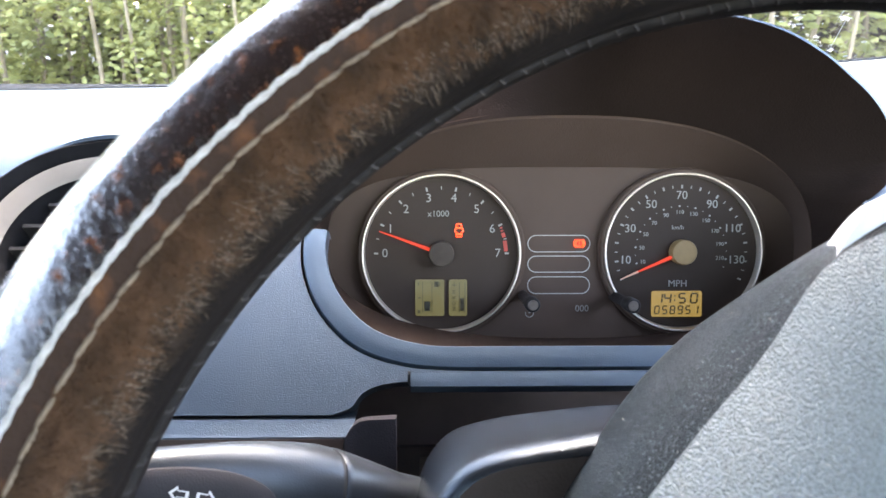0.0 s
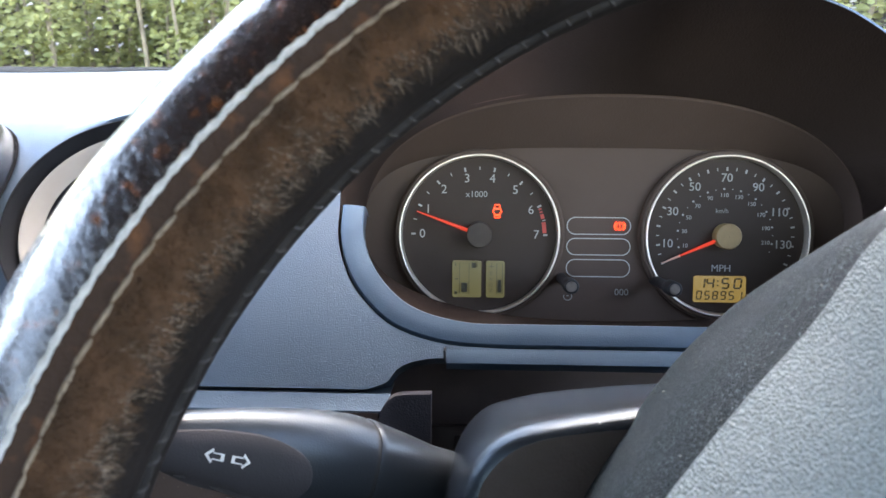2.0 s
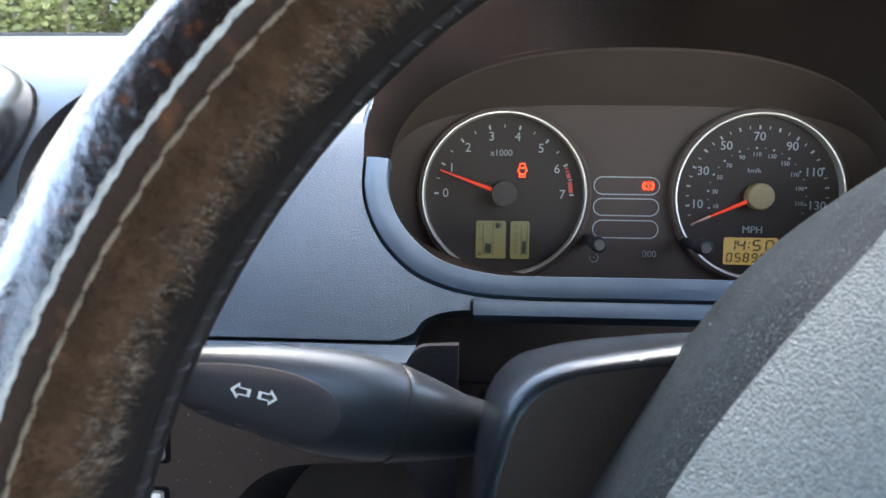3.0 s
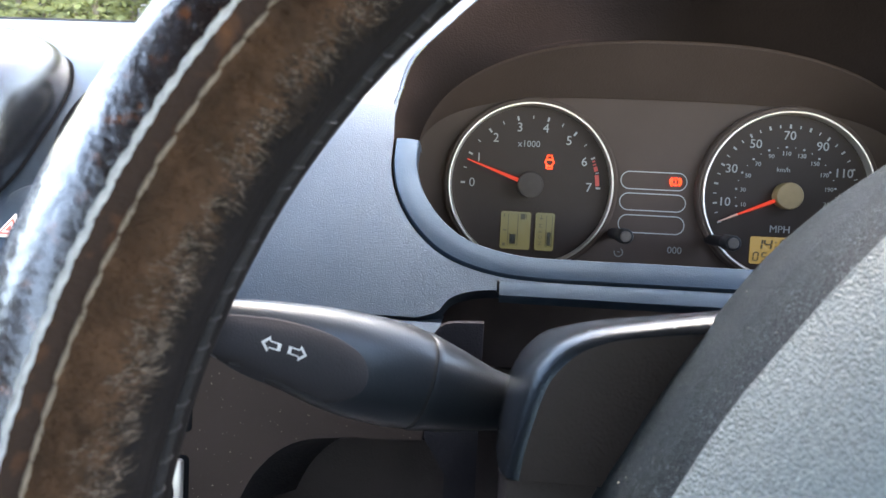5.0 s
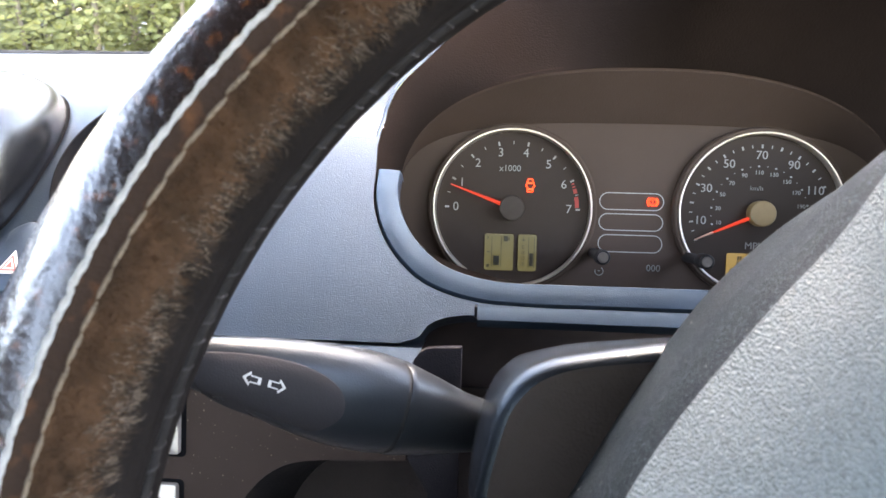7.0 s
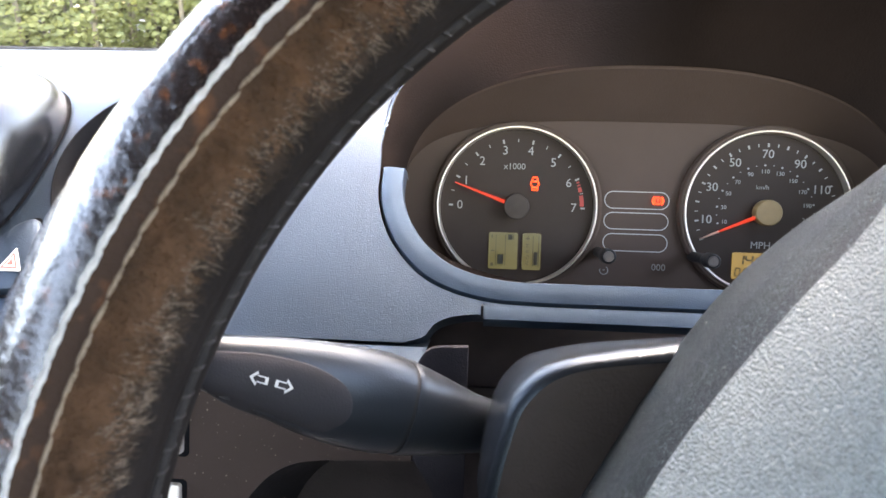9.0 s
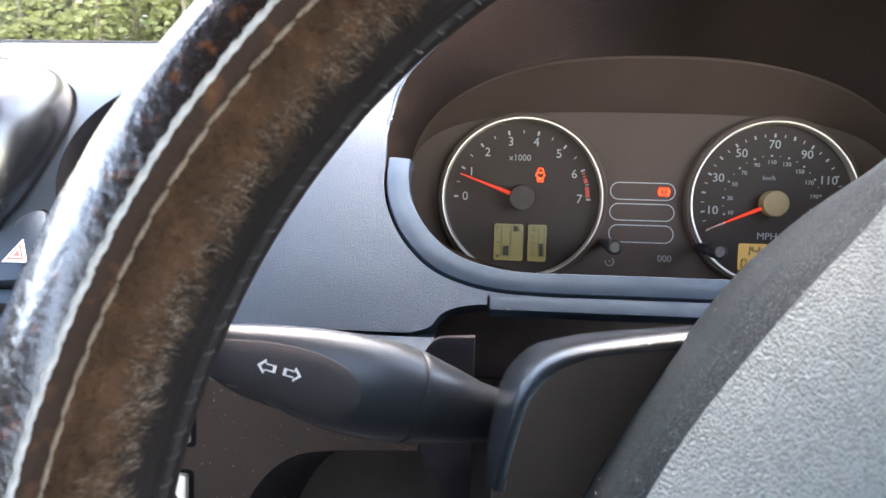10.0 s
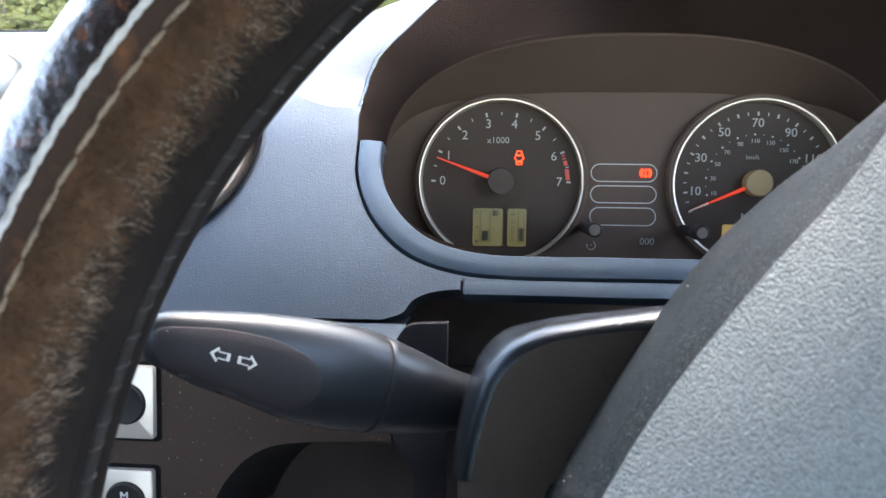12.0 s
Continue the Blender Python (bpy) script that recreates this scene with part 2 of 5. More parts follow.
def thing(name, base, label, category, group="", kind="", turn=(0, 0, 0)):
    """An Empty at base (u, v, w) that holds parts, whose vertices are in u, v, w."""
    ob = new(name)
    ob.empty_display_size = 0.01
    ob.matrix_world = CLUSTER @ pose(*base, *turn)
    return tagged(ob, label, category, group, kind)


def spline(pts, n, closed=False):
    """n points along a Catmull-Rom curve through pts, evenly spaced."""
    p = np.array(pts, float)
    if closed:
        q = np.vstack([p[-1:], p, p[:2]])
    else:
        q = np.vstack([2 * p[0] - p[1], p, 2 * p[-1] - p[-2]])
    out = []
    for i in range(1, len(q) - 2):
        a, b, c, d = q[i - 1], q[i], q[i + 1], q[i + 2]
        for t in np.linspace(0, 1, 24, endpoint=False):
            out.append(0.5 * (2 * b + (c - a) * t + (2 * a - 5 * b + 4 * c - d) * t * t + (3 * b - a - 3 * c + d) * t ** 3))
    out.append(p[0] if closed else p[-1])
    out = np.array(out)
    s = np.r_[0, np.cumsum(np.linalg.norm(np.diff(out, axis=0), axis=1))]
    t = np.linspace(0, s[-1], n, endpoint=not closed)
    return np.stack([np.interp(t, s, out[:, k]) for k in range(out.shape[1])], 1)


def loft(rings, closed=True, cap0=False, cap1=False):
    """Quads between rings of equal length."""
    bm = bmesh.new()
    vs = [[bm.verts.new(tuple(map(float, p))) for p in r] for r in rings]
    n = len(rings[0])
    for a, b in zip(vs, vs[1:]):
        for i in range(n if closed else n - 1):
            j = (i + 1) % n
            bm.faces.new((a[i], a[j], b[j], b[i]))
    if cap0:
        bm.faces.new(vs[0])
    if cap1:
        bm.faces.new(vs[-1])
    return bm


def tube(pts, radius, sides=8, closed=False):
    """A round bar along pts."""
    p = np.array(pts, float)
    n = len(p)
    tan = (np.roll(p, -1, 0) - np.roll(p, 1, 0)) if closed else np.gradient(p, axis=0)
    tan /= np.linalg.norm(tan, axis=1)[:, None]
    ref = np.array([0.0, 1.0, 0.0]) if abs(tan[:, 1]).max() < 0.9 else np.array([0.0, 0.0, 1.0])
    rings = []
    rad = np.broadcast_to(np.asarray(radius, float), (n,))
    for i in range(n):
        x = np.cross(ref, tan[i])
        x /= np.linalg.norm(x)
        y = np.cross(tan[i], x)
        rings.append([p[i] + rad[i] * (math.cos(a) * x + math.sin(a) * y) for a in np.arange(sides) * 2 * math.pi / sides])
    if closed:
        rings.append(rings[0])
        bm = loft(rings)
        bmesh.ops.remove_doubles(bm, verts=bm.verts, dist=1e-7)
        return bm
    return loft(rings, cap0=True, cap1=True)


def box(lo, hi, bevel=0.0, seg=2):
    bm = bmesh.new()
    bmesh.ops.create_cube(bm, size=1)
    bmesh.ops.scale(bm, vec=[h - l for l, h in zip(lo, hi)], verts=bm.verts)
    bmesh.ops.translate(bm, vec=[(h + l) / 2 for l, h in zip(lo, hi)], verts=bm.verts)
    if bevel:
        bmesh.ops.bevel(bm, geom=bm.edges[:], offset=bevel, segments=seg, profile=0.6, affect="EDGES")
    return bm


def merge(*bms):
    out = bmesh.new()
    for b in bms:
        me = bpy.data.meshes.new("tmp")
        b.to_mesh(me)
        b.free()
        out.from_mesh(me)
        bpy.data.meshes.remove(me)
    return out


def inside(poly, x, y):
    px, py = poly[:, 0], poly[:, 1]
    qx, qy = np.roll(px, -1), np.roll(py, -1)
    x, y = np.asarray(x)[..., None], np.asarray(y)[..., None]
    c = ((py > y) != (qy > y)) & (x < (qx - px) * (y - py) / (qy - py + 1e-15) + px)
    return c.sum(-1) % 2 == 1


def patch(outer, holes, step, place, skirt=0.0, skirt_dir=(0, 1, 0), turned=lambda c: True):
    """A sheet with holes over a flat outline, laid into space by place(a, b); its edges turn back by skirt."""
    from mathutils.geometry import delaunay_2d_cdt
    loops = [np.array(l, float) for l in (outer, *holes)]
    lo, hi = loops[0].min(0), loops[0].max(0)
    gx, gy = np.meshgrid(np.arange(lo[0] + step / 2, hi[0], step), np.arange(lo[1] + step / 2, hi[1], step))
    g = np.stack([gx.ravel(), gy.ravel()], 1)
    keep = inside(loops[0], g[:, 0], g[:, 1])
    for h in loops[1:]:
        keep &= ~inside(h, g[:, 0], g[:, 1])
    allp = np.vstack(loops)
    g = g[keep]
    if len(g):
        near = np.array([((allp - q) ** 2).sum(1).min() for q in g])
        g = g[near > (0.4 * step) ** 2]
    verts, edges, k = [], [], 0
    for l in loops:
        verts += [Vector(p) for p in l]
        edges += [(k + i, k + (i + 1) % len(l)) for i in range(len(l))]
        k += len(l)
    verts += [Vector(p) for p in g]
    v2, _, f2, *_ = delaunay_2d_cdt(verts, edges, [], 0, 1e-7)
    vv = np.array([tuple(v) for v in v2])
    bm = bmesh.new()
    bv = [bm.verts.new(tuple(map(float, place(*p)))) for p in vv]
    for f in f2:
        c = vv[list(f)].mean(0)
        if inside(loops[0], c[0], c[1]) and not any(inside(h, c[0], c[1]) for h in loops[1:]):
            try:
                bm.faces.new([bv[i] for i in f])
            except ValueError:
                pass
    bmesh.ops.delete(bm, geom=[v for v in bm.verts if not v.link_faces], context="VERTS")
    if skirt:
        rim = [e for e in bm.edges if len(e.link_faces) == 1 and all(turned(v.co) for v in e.verts)]
        ret = bmesh.ops.extrude_edge_only(bm, edges=rim)
        vs = [x for x in ret["geom"] if isinstance(x, bmesh.types.BMVert)]
        bmesh.ops.translate(bm, verts=vs, vec=[skirt * c for c in skirt_dir])
    return bm


def solid(outline, front, back, place, bevel=0.0):
    """A plate with the outline, between two depths along the third axis of place(a, b, d)."""
    bm = bmesh.new()
    top = [bm.verts.new(tuple(map(float, place(a, b, front)))) for a, b in outline]
    bot = [bm.verts.new(tuple(map(float, place(a, b, back)))) for a, b in outline]
    n = len(top)
    f = bm.faces.new(top)
    bm.faces.new(bot[::-1])
    for i in range(n):
        bm.faces.new((top[i], top[(i + 1) % n], bot[(i + 1) % n], bot[i]))
    if bevel:
        bmesh.ops.bevel(bm, geom=list(f.edges), offset=bevel, segments=2, profile=0.6, affect="EDGES")
    return bm


def rounded(lo, hi, r, n=6):
    """A rectangle with round corners."""
    out = []
    for cx, cy, a0 in ((hi[0] - r, hi[1] - r, 0), (lo[0] + r, hi[1] - r, 90), (lo[0] + r, lo[1] + r, 180), (hi[0] - r, lo[1] + r, 270)):
        for k in range(n + 1):
            a = radians(a0 + 90 * k / n)
            out.append((cx + r * math.cos(a), cy + r * math.sin(a)))
    return out


def face_plane(a, b, d):
    """On the dial plane; d towards the driver."""
    return (a, -d, b)


def outline_band(loop, width, front, place):
    """A thin raised line along a closed loop."""
    p = np.array(loop)
    t = np.roll(p, -1, 0) - np.roll(p, 1, 0)
    nrm = np.stack([t[:, 1], -t[:, 0]], 1)
    nrm /= np.linalg.norm(nrm, axis=1)[:, None]
    a, b = p + nrm * width / 2, p - nrm * width / 2
    bm = loft([[place(*q, front) for q in a], [place(*q, front) for q in b]])
    return bm


def lettering(name, text, size, at, material, parent, turn=0.0, depth=0.0002, front=0.0006, align="CENTER"):
    """Raised print on the dial plane, from the built-in font."""
    cu = bpy.data.curves.new(name, "FONT")
    cu.body, cu.size, cu.align_x, cu.align_y, cu.extrude, cu.resolution_u = text, size, align, "CENTER", depth, 3
    tmp = new(name, cu)
    bpy.context.view_layer.update()
    me = bpy.data.meshes.new_from_object(tmp.evaluated_get(bpy.context.evaluated_depsgraph_get()))
    bpy.data.objects.remove(tmp)
    bpy.data.curves.remove(cu)
    wb = bmesh.new()
    wb.from_mesh(me)
    bmesh.ops.remove_doubles(wb, verts=wb.verts, dist=1e-6)
    wb.to_mesh(me)
    wb.free()
    me.name = name
    me.materials.clear()
    me.materials.append(material)
    ob = new(name, me)
    ob.parent = parent
    ob.matrix_local = Matrix.Translation((at[0], -front, at[1])) @ pose(0, 0, 0, 90, 0, 0) @ pose(0, 0, 0, 0, 0, turn)
    return ob

# ---- the dashboard's section, from the pad's lower edge over the top to the windscreen ----
PROFILE = spline([(-0.1307, -0.061), (-0.1131, -0.034), (-0.089, 0.0), (-0.0698, 0.026), (-0.0517, 0.0470), (-0.0365, 0.0605), (-0.018, 0.0722), (0.014, 0.0850),
                  (0.08, 0.101), (0.14, 0.1165), (0.205, 0.132)], 400)
PROF_Q = np.r_[0, np.cumsum(np.linalg.norm(np.diff(PROFILE, axis=0), axis=1))]


def dash_at(u, q, lift=0.0):
    v, w = np.interp(q, PROF_Q, PROFILE[:, 0]), np.interp(q, PROF_Q, PROFILE[:, 1])
    if lift:
        v2, w2 = np.interp(q + 1e-3, PROF_Q, PROFILE[:, 0]), np.interp(q + 1e-3, PROF_Q, PROFILE[:, 1])
        v1, w1 = np.interp(q - 1e-3, PROF_Q, PROFILE[:, 0]), np.interp(q - 1e-3, PROF_Q, PROFILE[:, 1])
        l = math.hypot(v2 - v1, w2 - w1) + 1e-12
        v, w = v - lift * (w2 - w1) / l, w + lift * (v2 - v1) / l
    w = w + 0.026 * min(1.0, max(0.0, (u - 0.1) / 0.3)) * min(1.0, max(0.0, (v + 0.02) / 0.2))
    return (u, v, w)


def q_of_w(w):
    return float(np.interp(w, PROFILE[:, 1], PROF_Q))


def q_of_v(v):
    return float(np.interp(v, PROFILE[:, 0], PROF_Q))


def dplane(u, w, d=0.0):
    """The sloping front of the dashboard; d proud of it."""
    return (u, -0.0892 + 0.68 * w + 1.1 * min(0.0, max(-0.061, w) * (max(-0.061, w) + 0.061)) + 2.5 * min(0.05, max(0.0, w)) ** 2 - 0.827 * d, w + 0.562 * d)


MID = 0.0725
# the groove round the lower half of the instrument opening, left half, from the notch to the middle
GROOVE = [(-0.0705, 0.030), (-0.0692, 0.0173), (-0.0681, 0.0017), (-0.0626, -0.0129), (-0.0531, -0.0254), (-0.0390, -0.0359), (-0.0184, -0.0422),
          (0.0064, -0.0440), (0.0400, -0.0441), (MID, -0.0441)]
BEZEL_IN = [(-0.0563, 0.0162), (-0.0561, 0.0049), (-0.0510, -0.0086), (-0.0404, -0.0212), (-0.0268, -0.0294), (-0.0062, -0.0339),
            (0.0188, -0.0344), (0.0460, -0.0343), (MID, -0.0343)]
HOOD = [(-0.0705, 0.030), (-0.0680, 0.0464), (-0.0612, 0.0605), (-0.0442, 0.0756), (-0.0301, 0.0873), (-0.0137, 0.0977), (0.020, 0.1110),
        (0.060, 0.1190), (0.095, 0.1215), (0.1278, 0.1204), (0.1472, 0.1185), (0.1693, 0.1124), (0.1895, 0.1026), (0.2039, 0.0931), (0.2175, 0.0830),
        (0.2290, 0.070), (0.2355, 0.052), (0.2300, 0.040), (0.2155, 0.030)]


def mirrored(half):
    return list(half) + [(2 * MID - a, b) for a, b in half[-2::-1]]


U_LOW = spline(mirrored(GROOVE), 90)
U_IN = spline(mirrored(BEZEL_IN), 90)
HOOD_C = spline(HOOD, 80)


def hood_v(w):
    return -0.0892 + 0.68 * w if w < 0.05 else -0.0552 - 0.36 * (w - 0.05) + 0.6 * max(0.0, 0.06 - w)* (w - 0.05) / 0.01


dashboard = thing("dashboard", (0, 0, 0), "dark grey-blue moulded plastic dashboard with fine leather grain, sky blue tinted into its sheen", "dashboard")
VENT_C, VENT_R, VENT_S = (-0.1758, 0.0150), 0.0595, 1.09
I0 = int(np.argmax(HOOD_C[:, 1] > 0.033))
I1 = len(HOOD_C) - 1 - int(np.argmax(HOOD_C[::-1, 1] > 0.054))
low = [(u, q_of_w(w)) for u, w in [*HOOD_C[I0:0:-1], *U_LOW, *HOOD_C[-2:I1 - 1:-1]]]
foot = spline([(low[-1][0], low[-1][1]), (0.2620, q_of_v(-0.035)), (0.2800, q_of_v(0.0)), (0.265, q_of_v(0.06)), (MID, q_of_v(0.14)), (-0.100, q_of_v(0.08)), (-0.128, q_of_v(0.01)),
               (-0.122, q_of_v(-0.036)), (-0.1060, q_of_w(0.0430)), (-0.0860, q_of_w(0.0355)), (low[0][0], low[0][1])], 110)
hole = low + [tuple(p) for p in foot[1:-1]]
vent_hole = [(VENT_C[0] + VENT_R * math.cos(a), q_of_w(VENT_C[1]) + VENT_S * VENT_R * math.sin(a)) for a in np.arange(64) * 2 * math.pi / 64]
knee = spline([(-0.048, -0.0605), (-0.0398, -0.0578), (-0.0362, -0.0532), (-0.0303, -0.0502), (-0.0217, -0.0485), (-0.0151, -0.0482)], 16)
outer = [(-0.9, 0.0005)] + [(u, q_of_w(w)) for u, w in knee] + [(0.160, q_of_w(-0.0482)), (0.19, 0.0005), (0.75, 0.0005)] + [(u, PROF_Q[-1]) for u in np.linspace(0.75, -0.9, 67)]
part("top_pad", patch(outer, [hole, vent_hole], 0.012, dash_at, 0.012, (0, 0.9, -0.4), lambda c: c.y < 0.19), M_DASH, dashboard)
# the seam beside the lower strip
part("seam", box((-0.0157, -0.1265, -0.0487), (-0.0147, -0.119, -0.0440), 0.0001), M_GROOVE, dashboard, "dark seam")
# bezel: a rounded band that lips into the opening
rings = []
for k, (f, d) in enumerate(((0.0, -0.010), (0.03, -0.0006), (0.08, 0.0005), (0.3, 0.0010), (0.6, 0.0011), (0.94, 0.0010), (0.985, 0.0005), (1.0, -0.0010), (1.0, -0.007))):
    c = U_LOW[3:-3]
    t = np.linspace(0, 1, len(c))
    i = np.stack([np.interp(t, np.linspace(0, 1, len(U_IN)), U_IN[:, j]) for j in (0, 1)], 1)
    o = np.stack([np.interp(t, np.linspace(0, 1, len(U_LOW) - 6), U_LOW[3:-3, j]) for j in (0, 1)], 1)
    o2 = o + (i - o) * 0.07
    rings.append([dplane(*p, d) for p in o2 + (i - o2) * f])
bm = loft(rings, closed=False)
part("bezel_trim", bm, M_TRIM, dashboard, "blue-grey grained plastic bezel round the instruments, sky blue tinted into its sheen")
ends = [[r[0] for r in rings], [(p[0], p[1] + 0.006, p[2] - 0.001) for p in [r[0] for r in rings]]]
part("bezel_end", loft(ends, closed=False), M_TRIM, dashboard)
# black groove bed under the bezel's outer edge
part("groove", loft([[dplane(*p, -0.004) for p in U_LOW[4:-4]], [dplane(*(p + (np.array([MID, 0.03]) - p) * 0.04), -0.0045) for p in U_LOW[4:-4]]], closed=False), M_GROOVE, dashboard)
# hood over the instruments: outer shell, rolled lip and lining
lip0 = [(p[0], dplane(0, p[1])[1] if p[0] < 0 and p[1] < 0.05 else hood_v(p[1]), p[1]) for p in HOOD_C]
n = len(lip0)
full = np.array(lip0)
# the passenger side of the lip leans away with the pad below it
rise = np.array([-0.002, -0.433, -0.003])
for k, p in enumerate(full):
    if p[2] > 0.05 and p[0] < 0.10:
        d = p - rise
        s = (-0.0490 + 0.66 * (rise[2] - 0.05) - rise[1]) / (d[1] - 0.66 * d[2])
        f = min(1.0, (0.10 - p[0]) / 0.12)
        f = f * f * (3 - 2 * f)
        full[k] = rise + d * (1 + (s - 1) * f)
lip0 = [tuple(p) for p in full]
lip0 = lip0[I0:I1 + 1]
n = len(lip0)
ft = np.array([dash_at(*p, -0.001) for p in foot[::-1]])
ft = np.stack([np.interp(np.linspace(0, 1, n), np.linspace(0, 1, len(ft)), ft[:, j]) for j in range(3)], 1)
lp = np.array(lip0)
cen = np.array([MID, 0, 0.03])
outw = lp - cen
outw[:, 1] = 0
outw /= np.linalg.norm(outw, axis=1)[:, None]
shell = [lp + outw * 0.0005 + [0, 0.0003, 0], lp + outw * 0.0018 + [0, 0.0008, 0], lp + outw * 0.003 + [0, 0.004, 0], lp + outw * 0.003 + [0, 0.006, 0]]
for f in (0.15, 0.3, 0.45, 0.6, 0.75, 0.88, 1.0):
    a = shell[3]
    s = a + (ft - a) * f
    bulge = math.sin(math.pi * f) * 0.02 * np.linalg.norm(ft - a, axis=1)[:, None]
    s = s + outw * bulge
    shell.append(s)
part("hood_shell", loft(shell, closed=False), M_DASH, dashboard, "grey-blue instrument hood, sky blue tinted into its sheen")
# closed front outline of the tunnel
front = [dplane(*p, -0.002) for p in U_LOW] + [tuple(p) for p in full[::-1][1:-1]]
front = np.array(front)
FA = []
for p in front:
    dx, dz = p[0] - MID, p[2] - 0.004
    a = math.atan2(dz / 0.058, dx / 0.140)
    c, s_ = math.cos(a), math.sin(a)
    e = 2 / 3.2
    FA.append((MID + 0.140 * math.copysign(abs(c) ** e, c), -0.001, 0.001 + (0.0505 if s_ > 0 else 0.0565) * math.copysign(abs(s_) ** e, s_)))
FA = np.array(FA)
HO = []
for p in front:
    a = math.atan2((p[2] - 0.004) / 0.0745, (p[0] - MID) / 0.136)
    c, s_ = math.cos(a), math.sin(a)
    e = 2 / 2.4
    HO.append((MID + 0.136 * math.copysign(abs(c) ** e, c), -0.030, 0.004 + (0.0745 if s_ > 0 else 0.050) * math.copysign(abs(s_) ** e, s_)))
HO = np.array(HO)
rings = [front + (HO - front) * f for f in (0.0, 0.02, 0.2, 0.4, 0.6, 0.8, 0.95, 1.0)]
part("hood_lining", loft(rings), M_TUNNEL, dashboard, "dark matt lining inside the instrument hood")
hc_ = np.array([MID, -0.030, 0.004])
rings = [hc_ + (HO - hc_) * 1.03 + [0, 0.0010, 0]] + [HO + (FA - HO) * f for f in (0.05, 0.3, 0.6, 0.9, 1.0)]
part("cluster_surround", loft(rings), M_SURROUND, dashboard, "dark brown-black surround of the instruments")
# lower strip right of the seam
sw = [(0.0, -0.004), (0.04, 0.0003), (0.5, 0.0005), (0.94, 0.0003), (1.0, -0.0012), (1.0, -0.006)]
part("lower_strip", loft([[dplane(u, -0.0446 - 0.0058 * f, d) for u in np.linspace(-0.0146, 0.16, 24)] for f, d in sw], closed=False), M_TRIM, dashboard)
# rear strip beneath the windscreen
fr = spline([(-0.9, 0.08), (-0.34, 0.150), (-0.29, 0.166), (-0.24, 0.180), (-0.1, 0.192), (0.70, 0.194)], 60)
part("rear_strip", loft([[dash_at(u, q_of_v(v + (0.2045 - v) * f), l) for u, v in fr] for f, l in ((0, 0.0003), (0.03, 0.0012), (0.5, 0.0016), (1, 0.0012))], closed=False), M_STRIP, dashboard,
     "coarse-grained strip under the windscreen")

# ---- instrument cluster ----
cluster = thing("instrument_cluster", (0, 0, 0), "dark instrument cluster with two chrome-ringed dials and lit red warning lamps", "instrument cluster")
part("facia", solid([(MID + (p[0] - MID) * 1.02, 0.001 + (p[2] - 0.001) * 1.02) for p in FA], 0.0, -0.004, face_plane), M_FACIA, cluster, "dark brown-black printed facia", smooth=False)


def disc(c, r, front, n=64):
    return solid([(c[0] + r * math.cos(a), c[1] + r * math.sin(a)) for a in np.arange(n) * 2 * math.pi / n], front, 0.0, face_plane)


def ringed(c, prof, n=96):
    """A turned ring: prof is (radius, height over the face)."""
    return loft([[face_plane(c[0] + r * math.cos(a), c[1] + r * math.sin(a), d) for a in np.arange(n) * 2 * math.pi / n] for r, d in prof])


def bar(c, ang, r0, r1, wid, front=0.0012):
    ca, sa = math.cos(ang), math.sin(ang)
    pts = [(r0, -wid / 2), (r1, -wid / 2), (r1, wid / 2), (r0, wid / 2)]
    return solid([(c[0] + r * ca - t * sa, c[1] + r * sa + t * ca) for r, t in pts], front, front - 0.0004, face_plane)


def dial(name, c, label):
    d = part(name, disc(c, 0.0462, 0.0006), M_DIAL, cluster, label, smooth=False)
    part("collar", ringed(c, [(0.0505, 0.0), (0.0502, 0.004), (0.0490, 0.0052), (0.0472, 0.0050)]), M_FACIA, d)
    part("chrome_ring", ringed(c, [(0.0473, 0.001), (0.0473, 0.0056), (0.0469, 0.0063), (0.0463, 0.0062), (0.0458, 0.0054), (0.0455, 0.0008)]), M_CHROME, d, "satin chrome ring")
    return d


TACH, SPEED = (0.0005, 0.0), (0.1444, 0.0007)
tach = dial("tachometer", TACH, "rev counter marked 0 to 7 with a red needle")
for k in range(15):
    a = math.pi * (1 - k / 14)
    big = k % 2 == 0
    part("tick", bar(TACH, a, 0.0378 if big else 0.0381, 0.0403 if big else 0.0400, 0.0011 if big else 0.0005), M_PRINT, tach, smooth=False)
    if big:
        lettering("numeral", str(k // 2), 0.0073, (TACH[0] + 0.0337 * math.cos(a), TACH[1] + 0.0337 * math.sin(a)), M_PRINT, tach, front=0.0010)


def arc(c, a0, a1, r0, r1, front=0.0011, n=10):
    t = np.linspace(a0, a1, n)
    return solid([(c[0] + r1 * math.cos(a), c[1] + r1 * math.sin(a)) for a in t] + [(c[0] + r0 * math.cos(a), c[1] + r0 * math.sin(a)) for a in t[::-1]], front, front - 0.0004, face_plane)


D7 = math.pi / 7
part("red_zone", merge(arc(TACH, 0.03, D7 * 0.44, 0.0374, 0.0397), arc(TACH, D7 * 0.56, D7 * 0.72, 0.0376, 0.0397), arc(TACH, D7 * 0.77, D7 * 0.82, 0.0378, 0.0396), arc(TACH, D7 * 0.87, D7 * 0.93, 0.0380, 0.0396)), M_RED, tach, "red band", smooth=False)
lettering("marking", "x1000", 0.0052, (-0.0013, 0.0236), M_PRINT_DIM, tach, front=0.0010)


